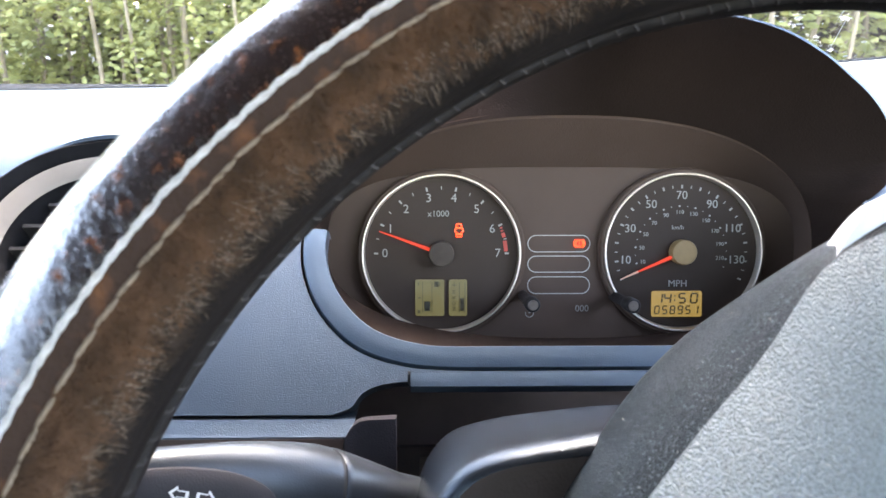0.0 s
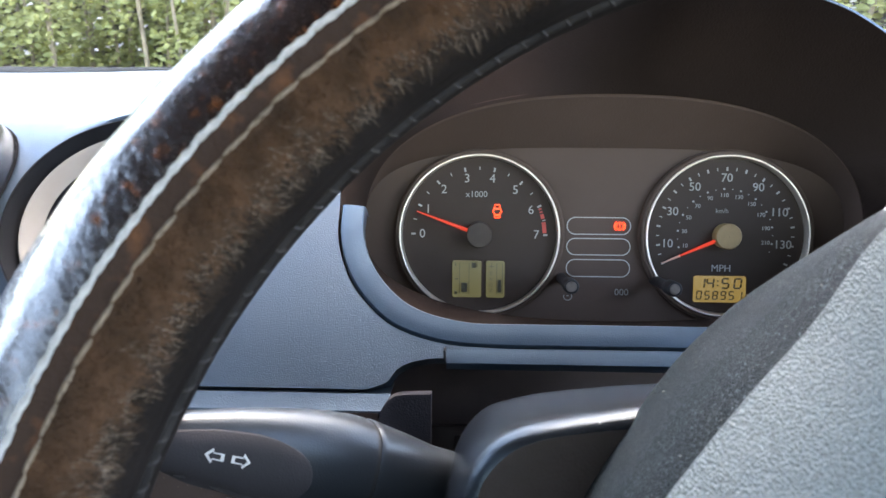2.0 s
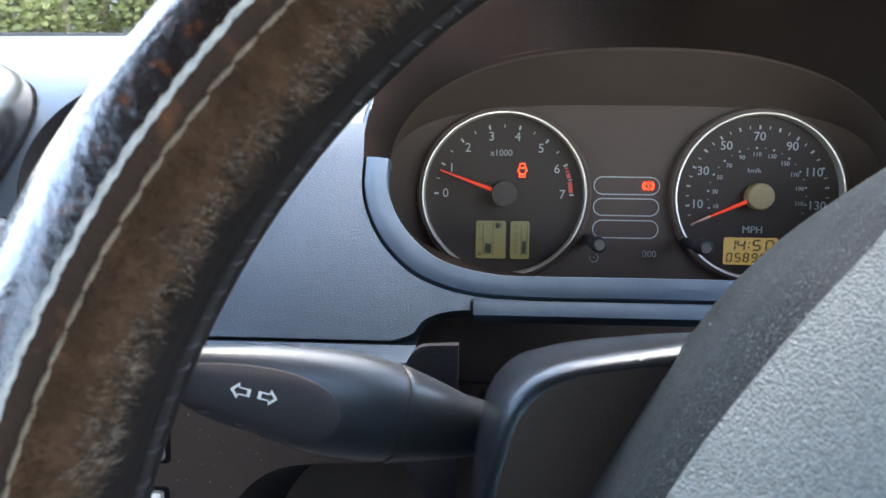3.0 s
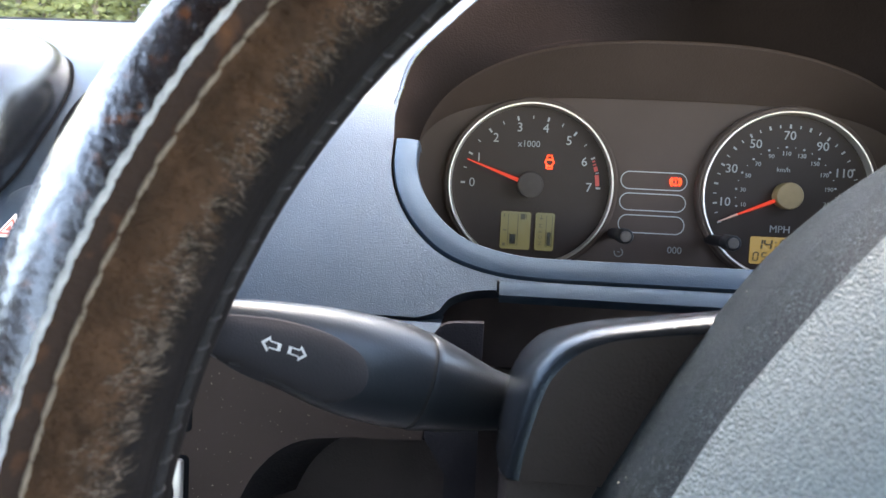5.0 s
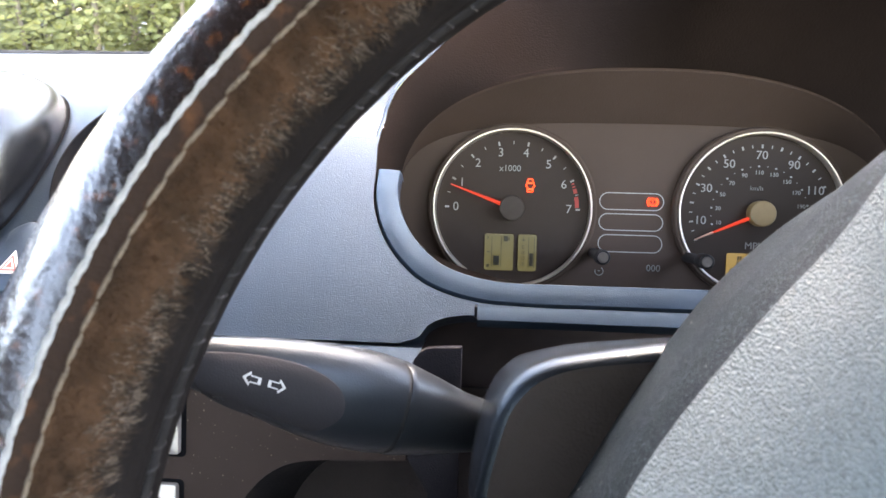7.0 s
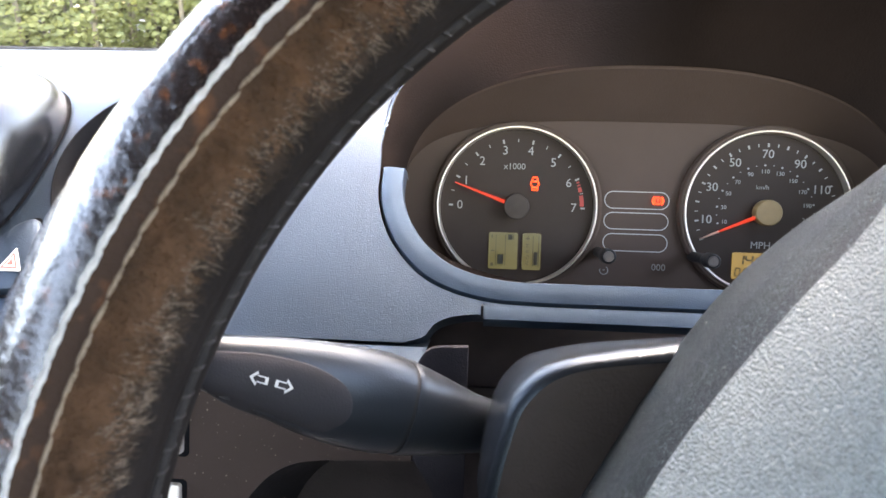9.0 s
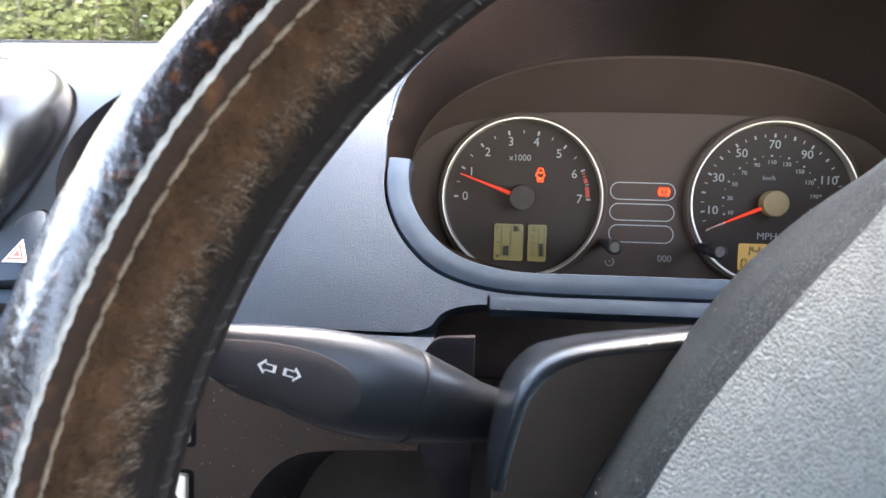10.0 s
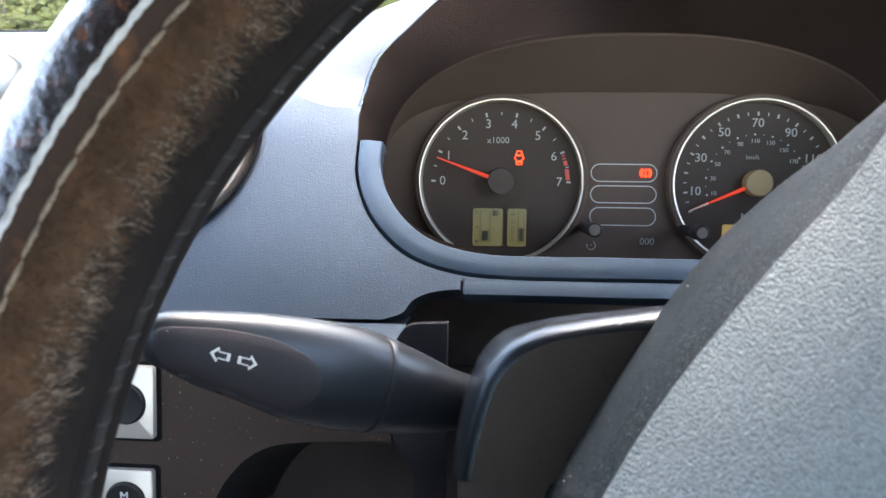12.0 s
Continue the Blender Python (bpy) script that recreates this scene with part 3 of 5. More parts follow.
def needle(c, ang, length, parent, white=False):
    ca, sa = math.cos(ang), math.sin(ang)

    def at(r, t, d):
        return face_plane(c[0] + r * ca - t * sa, c[1] + r * sa + t * ca, d)
    cut = 0.72 if white else 1.0
    seg = [(0.004, 0.0012), (length * cut, 0.0012 - 0.0008 * cut)]
    part("needle", loft([[at(r, -h, 0.0045), at(r, 0, 0.0056), at(r, h, 0.0045), at(r, 0, 0.004)] for r, h in seg], cap0=True, cap1=True), M_NEEDLE, parent, "red needle", smooth=False)
    if white:
        seg = [(length * cut, 0.00076), (length, 0.0004)]
        part("needle_tip", loft([[at(r, -h, 0.0045), at(r, 0, 0.0056), at(r, h, 0.0045), at(r, 0, 0.004)] for r, h in seg], cap0=True, cap1=True), M_NEEDLE_TIP, parent, "pale needle tip", smooth=False)


needle(TACH, math.radians(160), 0.0392, tach)
part("hub", ringed(TACH, [(0.0075, 0.001), (0.0075, 0.0075), (0.0070, 0.0082), (0.004, 0.0084), (0.0001, 0.0084)]), M_HUB, tach, "dark round needle hub")
speed = dial("speedometer", SPEED, "speedometer marked 10 to 130 MPH with a red needle at rest")


def mph(s):
    return radians(204.8 - 1.64 * s)


for k in range(29):
    big = k % 2 == 0
    part("tick", bar(SPEED, mph(5 * k), 0.0380 if big else 0.0382, 0.0402 if big else 0.0400, 0.0010 if big else 0.0005), M_PRINT, speed, smooth=False)
for s in range(10, 131, 20):
    lettering("numeral", str(s), 0.0070, (SPEED[0] + 0.0338 * math.cos(mph(s)), SPEED[1] + 0.0338 * math.sin(mph(s))), M_PRINT, speed, front=0.0010)
for k in range(1, 23):
    s = 10 * k * 0.6214
    if s > 140:
        continue
    r = 0.0006 if k % 2 else 0.0003
    part("dot", solid([(SPEED[0] + 0.0275 * math.cos(mph(s)) + r * math.cos(a), SPEED[1] + 0.0275 * math.sin(mph(s)) + r * math.sin(a)) for a in np.arange(8) * math.pi / 4], 0.0011, 0.0006, face_plane), M_PRINT, speed, smooth=False)
    if k % 2:
        lettering("small_numeral", str(10 * k), 0.0034, (SPEED[0] + 0.0238 * math.cos(mph(s)), SPEED[1] + 0.0238 * math.sin(mph(s))), M_PRINT_DIM, speed, front=0.0010)
lettering("marking", "km/h", 0.0037, (0.1422, 0.0153), M_PRINT_DIM, speed, front=0.0010)
lettering("marking", "MPH", 0.0058, (0.1427, -0.0185), M_PRINT, speed, front=0.0010)
needle(SPEED, radians(203.6), 0.0405, speed, True)
part("hub", ringed(SPEED, [(0.0075, 0.001), (0.0075, 0.0075), (0.0070, 0.0082), (0.004, 0.0084), (0.0001, 0.0084)]), M_HUB_LIT, speed, "tan round needle hub, its lit look put into the colour")


def lcd(name, lo, hi, material, parent, label):
    return part(name, solid(rounded(lo, hi, 0.0012, 3), 0.0012, 0.0004, face_plane), material, parent, label, smooth=False)


def ink(lo, hi, parent, front=0.0016):
    return part("segment", solid([lo, (hi[0], lo[1]), hi, (lo[0], hi[1])], front, front - 0.0004, face_plane), M_LCD_INK, parent, smooth=False)


g1 = lcd("fuel_display", (-0.0152, -0.0376), (0.0022, -0.0157), M_LCD_GREEN, cluster, "backlit green fuel gauge display")
part("segment", outline_band([(-0.0108, -0.0352), (-0.0052, -0.0352), (-0.0052, -0.0172), (-0.0108, -0.0172)], 0.0004, 0.0016, face_plane), M_LCD_INK, g1, smooth=False)
ink((-0.0098, -0.0345), (-0.0062, -0.0288), g1)
ink((-0.0038, -0.0200), (-0.0012, -0.0168), g1)
ink((-0.0008, -0.0196), (-0.0003, -0.0172), g1)
ink((-0.0138, -0.0358), (-0.0122, -0.0340), g1)
ink((-0.0136, -0.0190), (-0.0129, -0.0170), g1)
ink((-0.0136, -0.0270), (-0.0118, -0.0262), g1)
g2 = lcd("temperature_display", (0.0049, -0.0376), (0.0159, -0.0157), M_LCD_GREEN, cluster, "backlit green temperature gauge display")
part("segment", outline_band([(0.0112, -0.0352), (0.0146, -0.0352), (0.0146, -0.0172), (0.0112, -0.0172)], 0.0004, 0.0016, face_plane), M_LCD_INK, g2, smooth=False)
ink((0.0118, -0.0345), (0.0140, -0.0268), g2)
for k, ch in enumerate("NORM"):
    lettering("letter", ch, 0.0030, (0.0081, -0.0333 + 0.0034 * k), M_LCD_INK, g2, turn=90, front=0.0014)
ink((0.0068, -0.0192), (0.0094, -0.0187), g2)
ink((0.0079, -0.0200), (0.0083, -0.0170), g2)
g3 = lcd("clock_display", (0.1270, -0.0385), (0.1575, -0.0229), M_LCD, cluster, "backlit amber clock and mileage display")
SEG = {"0": "abcdef", "1": "bc", "2": "abged", "3": "abgcd", "4": "fgbc", "5": "afgcd", "6": "afgedc", "7": "abc", "8": "abcdefg", "9": "abcdfg"}


def seven(ch, x, y, wd, ht, th, parent):
    """One seven-segment figure."""
    sl = 0.10 * ht
    s = {"a": ((0, ht), (wd, ht)), "d": ((0, 0), (wd, 0)), "g": ((0, ht / 2), (wd, ht / 2)), "f": ((0, ht / 2), (0, ht)), "b": ((wd, ht / 2), (wd, ht)), "e": ((0, 0), (0, ht / 2)), "c": ((wd, 0), (wd, ht / 2))}
    bms = []
    for k in SEG[ch]:
        (x0, y0), (x1, y1) = s[k]
        if y0 == y1:
            q = [(x0 + th * 0.3, y0 - th / 2), (x1 - th * 0.3, y0 - th / 2), (x1 - th * 0.3, y0 + th / 2), (x0 + th * 0.3, y0 + th / 2)]
        else:
            q = [(x0 - th / 2, y0 + th * 0.3), (x0 + th / 2, y0 + th * 0.3), (x0 + th / 2, y1 - th * 0.3), (x0 - th / 2, y1 - th * 0.3)]
        bms.append(solid([(x + a + sl * b / ht, y + b) for a, b in q], 0.0016, 0.0012, face_plane))
    part("digit", merge(*bms), M_LCD_INK, parent, smooth=False)


for ch, x in zip("1450", (0.1293, 0.1345, 0.1433, 0.1505)):
    seven(ch, x, -0.0300, 0.0038, 0.0056, 0.0009, g3)
for y in (-0.0288, -0.0262):
    ink((0.1406, y), (0.1414, y + 0.0008), g3)
for k, ch in enumerate("058951"):
    seven(ch, 0.1288 + 0.0047 * k, -0.0366, 0.0026, 0.0046, 0.0007, g3)
# warning lamps
for k, (t, b) in enumerate(((0.0107, 0.0008), (-0.0017, -0.0114), (-0.0142, -0.0243))):
    part("lamp_frame", outline_band(rounded((0.0523, b), (0.0895, t), 0.0049, 8), 0.0006, 0.0007, face_plane), M_LINE, cluster, "grey printed pill outline", smooth=False)
BI = (0.0832, 0.0058)
part("brake_lamp", merge(outline_band([(BI[0] + 0.0021 * math.cos(a), BI[1] + 0.0021 * math.sin(a)) for a in np.arange(24) * math.pi / 12], 0.00045, 0.0009, face_plane),
                         arc(BI, radians(-50), radians(50), 0.0029, 0.00335, 0.0009), arc(BI, radians(130), radians(230), 0.0029, 0.00335, 0.0009),
                         box((BI[0] - 0.00022, -0.0009, BI[1] - 0.0002), (BI[0] + 0.00022, -0.0005, BI[1] + 0.0012)), box((BI[0] - 0.00022, -0.0009, BI[1] - 0.0012), (BI[0] + 0.00022, -0.0005, BI[1] - 0.0007))),
     M_WARN, cluster, "lit red brake warning lamp", smooth=False)
CI = (0.0110, 0.0138)
CAR = [(-0.0013, 0.0038), (0.0013, 0.0038), (0.0016, 0.0020), (0.0026, -0.0006), (0.0016, -0.0010), (0.0016, -0.0038), (-0.0016, -0.0038), (-0.0016, -0.0010), (-0.0026, -0.0006), (-0.0016, 0.0020)]
part("door_lamp", merge(outline_band([(CI[0] + x, CI[1] + y) for x, y in CAR], 0.0006, 0.0010, face_plane),
                        box((CI[0] - 0.0012, -0.0010, CI[1] - 0.0026), (CI[0] + 0.0012, -0.0006, CI[1] - 0.0018)), box((CI[0] - 0.0012, -0.0010, CI[1] + 0.0010), (CI[0] + 0.0012, -0.0006, CI[1] + 0.0017))),
     M_WARN, cluster, "lit red open-door warning lamp", smooth=False)
lettering("marking", "000", 0.0056, (0.0852, -0.0336), M_PRINT_DIM, cluster, front=0.0002)
part("clock_mark", merge(arc((0.0535, -0.0362), radians(-200), radians(60), 0.0022, 0.0027, 0.0006), box((0.0529, -0.0006, -0.0362), (0.0541, -0.0002, -0.0357))), M_PRINT_DIM, cluster, smooth=False)
for ku, kw, ln in ((0.0496, -0.0254, 0.045), (0.1042, -0.0260, 0.045)):
    kb = (ku, kw)
    knob = part("reset_knob", ringed(kb, [(0.0030, 0.0), (0.0030, ln * 0.7), (0.0039, ln * 0.72), (0.0041, ln * 0.76), (0.0041, ln - 0.001), (0.0036, ln), (0.0030, ln + 0.0002), (0.0028, ln - 0.0006), (0.0001, ln - 0.0006)], 28), M_BLACK, cluster, "small black reset knob")
    part("knob_end", ringed(kb, [(0.0029, ln - 0.0004), (0.0026, ln), (0.0001, ln)], 24), M_HUB_GREY, knob, "grey end")

# ---- centre of the dashboard: vent, pod, hazard switch, keys ----
vent = thing("air_vent", (0, 0, 0), "round dashboard air vent with a silver ring", "air vent")
vq = q_of_w(VENT_C[1])


def vent_ring(prof, n=72):
    return loft([[dash_at(VENT_C[0] + r * math.cos(a), vq + VENT_S * r * math.sin(a), d) for a in np.arange(n) * 2 * math.pi / n] for r, d in prof])


part("housing", vent_ring([(0.0598, 0.0010), (0.0594, 0.0022), (0.0586, 0.0022), (0.0578, 0.0005), (0.0560, -0.0050), (0.0535, -0.0080)]), M_GROOVE, vent, "black recessed housing")
part("silver_ring", vent_ring([(0.0536, -0.0082), (0.0532, -0.0040), (0.0522, -0.0026), (0.0510, -0.0030), (0.0450, -0.0080), (0.0440, -0.0090)]), M_SILVER, vent, "satin silver ring")
part("back", vent_ring([(0.0440, -0.0088), (0.0432, -0.012), (0.0426, -0.025), (0.02, -0.027), (0.0005, -0.027)]), M_GROOVE, vent)
for k in range(-2, 3):
    y = k * 0.0145
    h = math.sqrt(0.042 ** 2 - y * y)
    part("vane", merge(*[loft([[dash_at(VENT_C[0] + x, vq + y + dy, d) for dy, d in ((-0.001, -0.013), (0.001, -0.013), (0.001, -0.024), (-0.001, -0.024))] for x in (-h, h)], cap0=True, cap1=True)]), M_BLACK, vent, smooth=False)
part("lip", loft([[dash_at(VENT_C[0] + r * math.cos(a), vq + VENT_S * r * math.sin(a), d * math.sin(math.pi * (a - radians(35)) / radians(115)) ** 2) for a in np.linspace(radians(35), radians(150), 30)] for r, d in ((0.0600, 0.003), (0.0615, 0.0045), (0.067, 0.003), (0.073, 0.0))], closed=False), M_DASH, vent)

pod = thing("centre_pod", (0, 0, 0), "smooth dark rounded cover at the dashboard's centre", "dashboard cover")
pod_c = spline([(-0.2990, 0.0614), (-0.2811, 0.0606), (-0.2650, 0.0582), (-0.2545, 0.0540), (-0.2475, 0.0480), (-0.2425, 0.0375), (-0.2413, 0.0244), (-0.2431, 0.0091),
                (-0.2462, -0.0069), (-0.2510, -0.0180), (-0.2620, -0.0290), (-0.34, -0.034), (-0.41, -0.030), (-0.44, 0.01), (-0.41, 0.055), (-0.35, 0.0612)], 90, True)
pc = pod_c.mean(0)
rings = [[dash_at(p[0], q_of_w(p[1]), -0.004) for p in pod_c]]
for f in (1.0, 0.99, 0.97, 0.94, 0.90, 0.84, 0.76, 0.65, 0.5, 0.3, 0.1, 0.01):
    ring = []
    for p in pod_c:
        a, b = pc + (p - pc) * f
        across = 1 - min(1.0, abs(b - 0.014) / 0.052) ** 2
        ring.append(dash_at(a, q_of_w(b), 0.0015 + (0.004 + 0.036 * across) * (1 - f ** 12) ** 0.6))
    rings.append(ring)
part("cover", loft(rings), M_POD, pod)
part("edge_groove", loft([[dash_at(*(lambda a, b: (a, q_of_w(b)))(*(pc + (p - pc) * f)), 0.0008) for p in pod_c] for f in (0.995, 1.014)]), M_GROOVE, pod)

hazard = thing("hazard_switch", (0, 0, 0), "dark hazard warning switch with a red-edged triangle", "switch")
hz = spline([(-0.2485, -0.0266), (-0.2420, -0.0192), (-0.2346, -0.0150), (-0.2304, -0.0160), (-0.2262, -0.0225), (-0.2215, -0.0370), (-0.2205, -0.0466), (-0.2265, -0.0482), (-0.2615, -0.0490), (-0.2665, -0.0400)], 60, True)
hc = hz.mean(0)
part("button", loft([[dplane(*(hc + (p - hc) * f), d) for p in hz] for f, d in ((1.0, -0.004), (1.0, 0.001), (0.97, 0.0032), (0.9, 0.0042), (0.5, 0.0046), (0.01, 0.0046))]), M_DASH, hazard)
part("gap", loft([[dplane(*(hc + (p - hc) * f), 0.0012) for p in hz] for f in (0.99, 1.05)]), M_GROOVE, hazard)
tri = [(-0.2396, -0.0402), (-0.2277, -0.0400), (-0.2340, -0.0299)]
tc_ = np.mean(tri, 0)
part("triangle", solid(tri, 0.0052, 0.0040, dplane), M_HAZ_WHITE, hazard, "white triangle", smooth=False)
part("inner_triangle", loft([[dplane(*(tc_ + (np.array(p) - tc_) * f), 0.0055) for p in tri] for f in (0.72, 0.50)]), M_HAZ_RED, hazard, "red triangle outline", smooth=False)
part("inner_triangle", loft([[dplane(*(tc_ + (np.array(p) - tc_) * f), 0.0055) for p in tri] for f in (0.28, 0.01)]), M_HAZ_RED, hazard, smooth=False)

console = thing("lower_dash_panel", (0, 0, 0), "dusty dark brown lower dashboard panel", "dashboard panel")


def upright(a, b, d=0.0):
    """On the lower panel, which stands upright below the ledge; d proud of it."""
    return (a, -0.1365 - d, b)


rec = spline([(-0.1200, -0.1440), (-0.1165, -0.1360), (-0.1120, -0.1285), (-0.1040, -0.1200), (-0.0935, -0.1143), (-0.0790, -0.1119), (-0.0600, -0.1108), (-0.0430, -0.1102)], 40)
plate = [(-0.85, -0.0690), (-0.85, -0.22), (-0.120, -0.22)] + [tuple(p) for p in rec] + [(-0.0425, -0.0690)]
part("plate", patch(plate, [], 0.02, upright, 0.02), M_PANEL, console)
part("recess", loft([[upright(a, b, 0.0) for a, b in rec], [upright(a + 0.003, b - 0.003, -0.010) for a, b in rec], [upright(a + 0.012, b - 0.012, -0.050) for a, b in rec]], closed=False), M_BLACK, console)
part("recess_back", solid([(-0.14, -0.09), (0.02, -0.09), (0.02, -0.24), (-0.14, -0.24)], -0.052, -0.056, upright), M_SHROUD_FACE, console, smooth=False)
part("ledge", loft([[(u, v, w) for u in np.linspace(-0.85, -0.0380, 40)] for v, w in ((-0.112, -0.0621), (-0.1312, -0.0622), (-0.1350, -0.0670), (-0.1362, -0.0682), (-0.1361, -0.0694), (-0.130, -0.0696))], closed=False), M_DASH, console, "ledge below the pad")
blk = [(-0.0422, -0.1090), (-0.0422, -0.0712), (-0.0416, -0.0684), (-0.0400, -0.0656), (-0.0380, -0.0630), (-0.0353, -0.0613), (-0.0320, -0.0608), (-0.0202, -0.0602), (-0.0202, -0.1650), (-0.0330, -0.1650), (-0.0330, -0.1235)]
part("end_block", solid(blk, 0.1372, 0.1315, face_plane, 0.0002), M_BLOCK, console, "dark plastic end block")
for w0, w1 in ((-0.0497, -0.0452), (-0.0600, -0.0560)):
    part("slot", solid([(-0.45, w0), (-0.2262, w0), (-0.2268, w1), (-0.45, w1)], 0.0010, -0.002, dplane), M_GROOVE, console, "dark slot", smooth=False)


def key(lo, hi, knob_c, letter, at):
    k = thing("radio_key", (0, 0, 0), "square satin silver key with a round black button", "button", "keys on the lower panel")
    part("surround", solid(rounded((lo[0] - 0.0022, lo[1] - 0.0018), (hi[0] + 0.0022, hi[1] + 0.0016), 0.0022, 4), 0.0003, -0.004, upright, 0.0002), M_GROOVE, k, smooth=False)
    part("face", solid(rounded(lo, hi, 0.0014, 4), 0.0032, -0.002, upright, 0.0009), M_KEY, k, "satin silver face")
    ring = [(knob_c[0] + 0.0086 * math.cos(a), knob_c[1] + 0.0086 * math.sin(a)) for a in np.arange(40) * math.pi / 20]
    c = np.array(knob_c)
    part("button", loft([[upright(*(c + (np.array(p) - c) * f), d) for p in ring] for f, d in ((1.05, 0.0030), (1.04, 0.0034), (1.0, 0.0034), (0.985, 0.0044), (0.93, 0.0049), (0.86, 0.0046), (0.4, 0.0043), (0.01, 0.0042))]), M_BLACK, k, "round black button")
    if letter:
        lettering("letter", letter, 0.0050, at, M_ICON, k, front=0.1365 + 0.0046)


key((-0.1665, -0.1122), (-0.1424, -0.0813), (-0.1545, -0.0972), "", (-0.1545, -0.0972))
key((-0.1665, -0.1565), (-0.1432, -0.1256), (-0.1550, -0.1395), "M", (-0.1550, -0.1365))

# ---- column and its gap ----
# sheet added where only the shadowed gap behind the column shows
part("back_panel", box((-0.07, -0.050, -0.30), (0.25, -0.045, -0.05)), M_BACK, console, "dark backing sheet added to fill the shadowed gap behind the column", smooth=False)

shroud = thing("column_shroud", (0, 0, 0), "dusty black plastic steering column shroud with a parting seam", "column cover")
sh = [(-0.0122, -0.0888), (-0.0114, -0.0830), (-0.0098, -0.0755), (-0.0075, -0.0663), (-0.0046, -0.0585), (0.0019, -0.0508), (0.0100, -0.0464), (0.0190, -0.0440), (0.0350, -0.0411), (0.0530, -0.0385), (MID, -0.0372)]
far = [(-0.0125, -0.0930), (-0.0122, -0.0870), (-0.0115, -0.0815), (-0.0098, -0.0750), (-0.0055, -0.0655), (0.0020, -0.0580), (0.0110, -0.0548), (0.0235, -0.0520), (0.0400, -0.0500), (0.0560, -0.0484), (MID, -0.0476)]
shc = spline(mirrored(sh), 80)
farc = spline(mirrored(far), 80)
cmid = np.array([MID, -0.075])
# the upper half: a rolled edge round a flat face, and a skin running ahead to a turned-down rim
rings = []
for f, s, v in ((1.0, -0.0260, -0.1150), (1.0, -0.0080, -0.1520), (1.0, -0.0018, -0.1585), (1.0, 0.0, -0.1625), (0.75, 0.0006, -0.179), (0.5, 0.0009, -0.194), (0.25, 0.0009, -0.2085), (0.1, 0.0006, -0.2170),
                (0.0, 0.0, -0.2235), (0.0, -0.0006, -0.2262), (0.0, -0.0018, -0.2284), (0.0, -0.0034, -0.2296), (0.0, -0.0052, -0.2300)):
    rr = []
    for p, r in zip(shc, farc):
        q = p + (r - p) * f
        d = cmid - p
        if p[1] < -0.08:
            d = np.array([d[0], 0.0])
        q = q - d / np.linalg.norm(d) * s
        rr.append((q[0], v, q[1]))
    rings.append(rr)
part("upper_cover", loft(rings, closed=False), M_SHROUD, shroud)
inner = [(p[0], p[2]) for p in rings[-1]]
part("front_face", solid(inner, 0.2299, 0.215, face_plane), M_SHROUD_FACE, shroud, "matt dark front face, warm cabin reflection put into its colour", smooth=False)
low_c = [(-0.0110, -0.0896), (-0.0105, -0.14), (0.01, -0.17), (0.135, -0.17), (0.1555, -0.14), (0.1555, -0.0896)]
part("lower_cover", solid(low_c, 0.2270, 0.10, face_plane, 0.003), M_SHROUD_FACE, shroud, "lower half of the shroud")

# ---- indicator stalk ----
stalk = thing("indicator_stalk", (0, 0, 0), "black plastic indicator stalk with white arrow marks", "stalk")
N_ = np.array([0.574, -0.819, 0.0])


def stalk_ring(u, top, bot, depth, n=40, e=2.4):
    """A section of the stalk at u, between two heights."""
    c = np.array([u, -0.218 + 0.7 * (u + 0.078), (top + bot) / 2])
    slant = 0.24 * min(1.0, max(0.0, (u + 0.085) / 0.035)) * min(1.0, max(0.0, (0.0 - u) / 0.03))
    h = (top - bot) / 2
    out = []
    for a in np.arange(n) * 2 * math.pi / n:
        x, z = math.copysign(abs(math.cos(a)) ** (2 / e), math.cos(a)), math.copysign(abs(math.sin(a)) ** (2 / e), math.sin(a))
        out.append(c + N_ * depth * x + np.array([slant * h * z, slant * h * z * 0.7, h * z]))
    return out


body_sec = [(-0.1000, -0.0478, -0.0552, 0.002), (-0.0992, -0.0462, -0.0566, 0.0036), (-0.0975, -0.0440, -0.0582, 0.0052), (-0.0945, -0.0428, -0.0600, 0.0064), (-0.0860, -0.0434, -0.0655, 0.0078), (-0.0774, -0.0446, -0.0715, 0.0090),
            (-0.0690, -0.0462, -0.0765, 0.0104), (-0.0617, -0.0480, -0.0800, 0.0118), (-0.0540, -0.0503, -0.0830, 0.0130), (-0.0475, -0.0527, -0.0853, 0.0136), (-0.0432, -0.0548, -0.0862, 0.0138)]
part("lever", loft([stalk_ring(*s) for s in body_sec], cap0=True, cap1=True), M_STALK, stalk)
part("joint", loft([stalk_ring(*s) for s in ((-0.0434, -0.0550, -0.0860, 0.0134), (-0.0428, -0.0553, -0.0862, 0.0132), (-0.0416, -0.0559, -0.0866, 0.0132))]), M_BLACK, stalk, "dark joint")
part("sleeve", loft([stalk_ring(*s) for s in ((-0.0420, -0.0556, -0.0868, 0.0136), (-0.0412, -0.0556, -0.0872, 0.0138), (-0.0400, -0.0563, -0.0875, 0.0137), (-0.0297, -0.0626, -0.0895, 0.0120), (-0.0177, -0.0697, -0.0912, 0.0100), (-0.0083, -0.0740, -0.0925, 0.0090), (0.002, -0.0760, -0.0925, 0.0085))], cap0=True, cap1=True), M_STALK, stalk, "tapered sleeve")


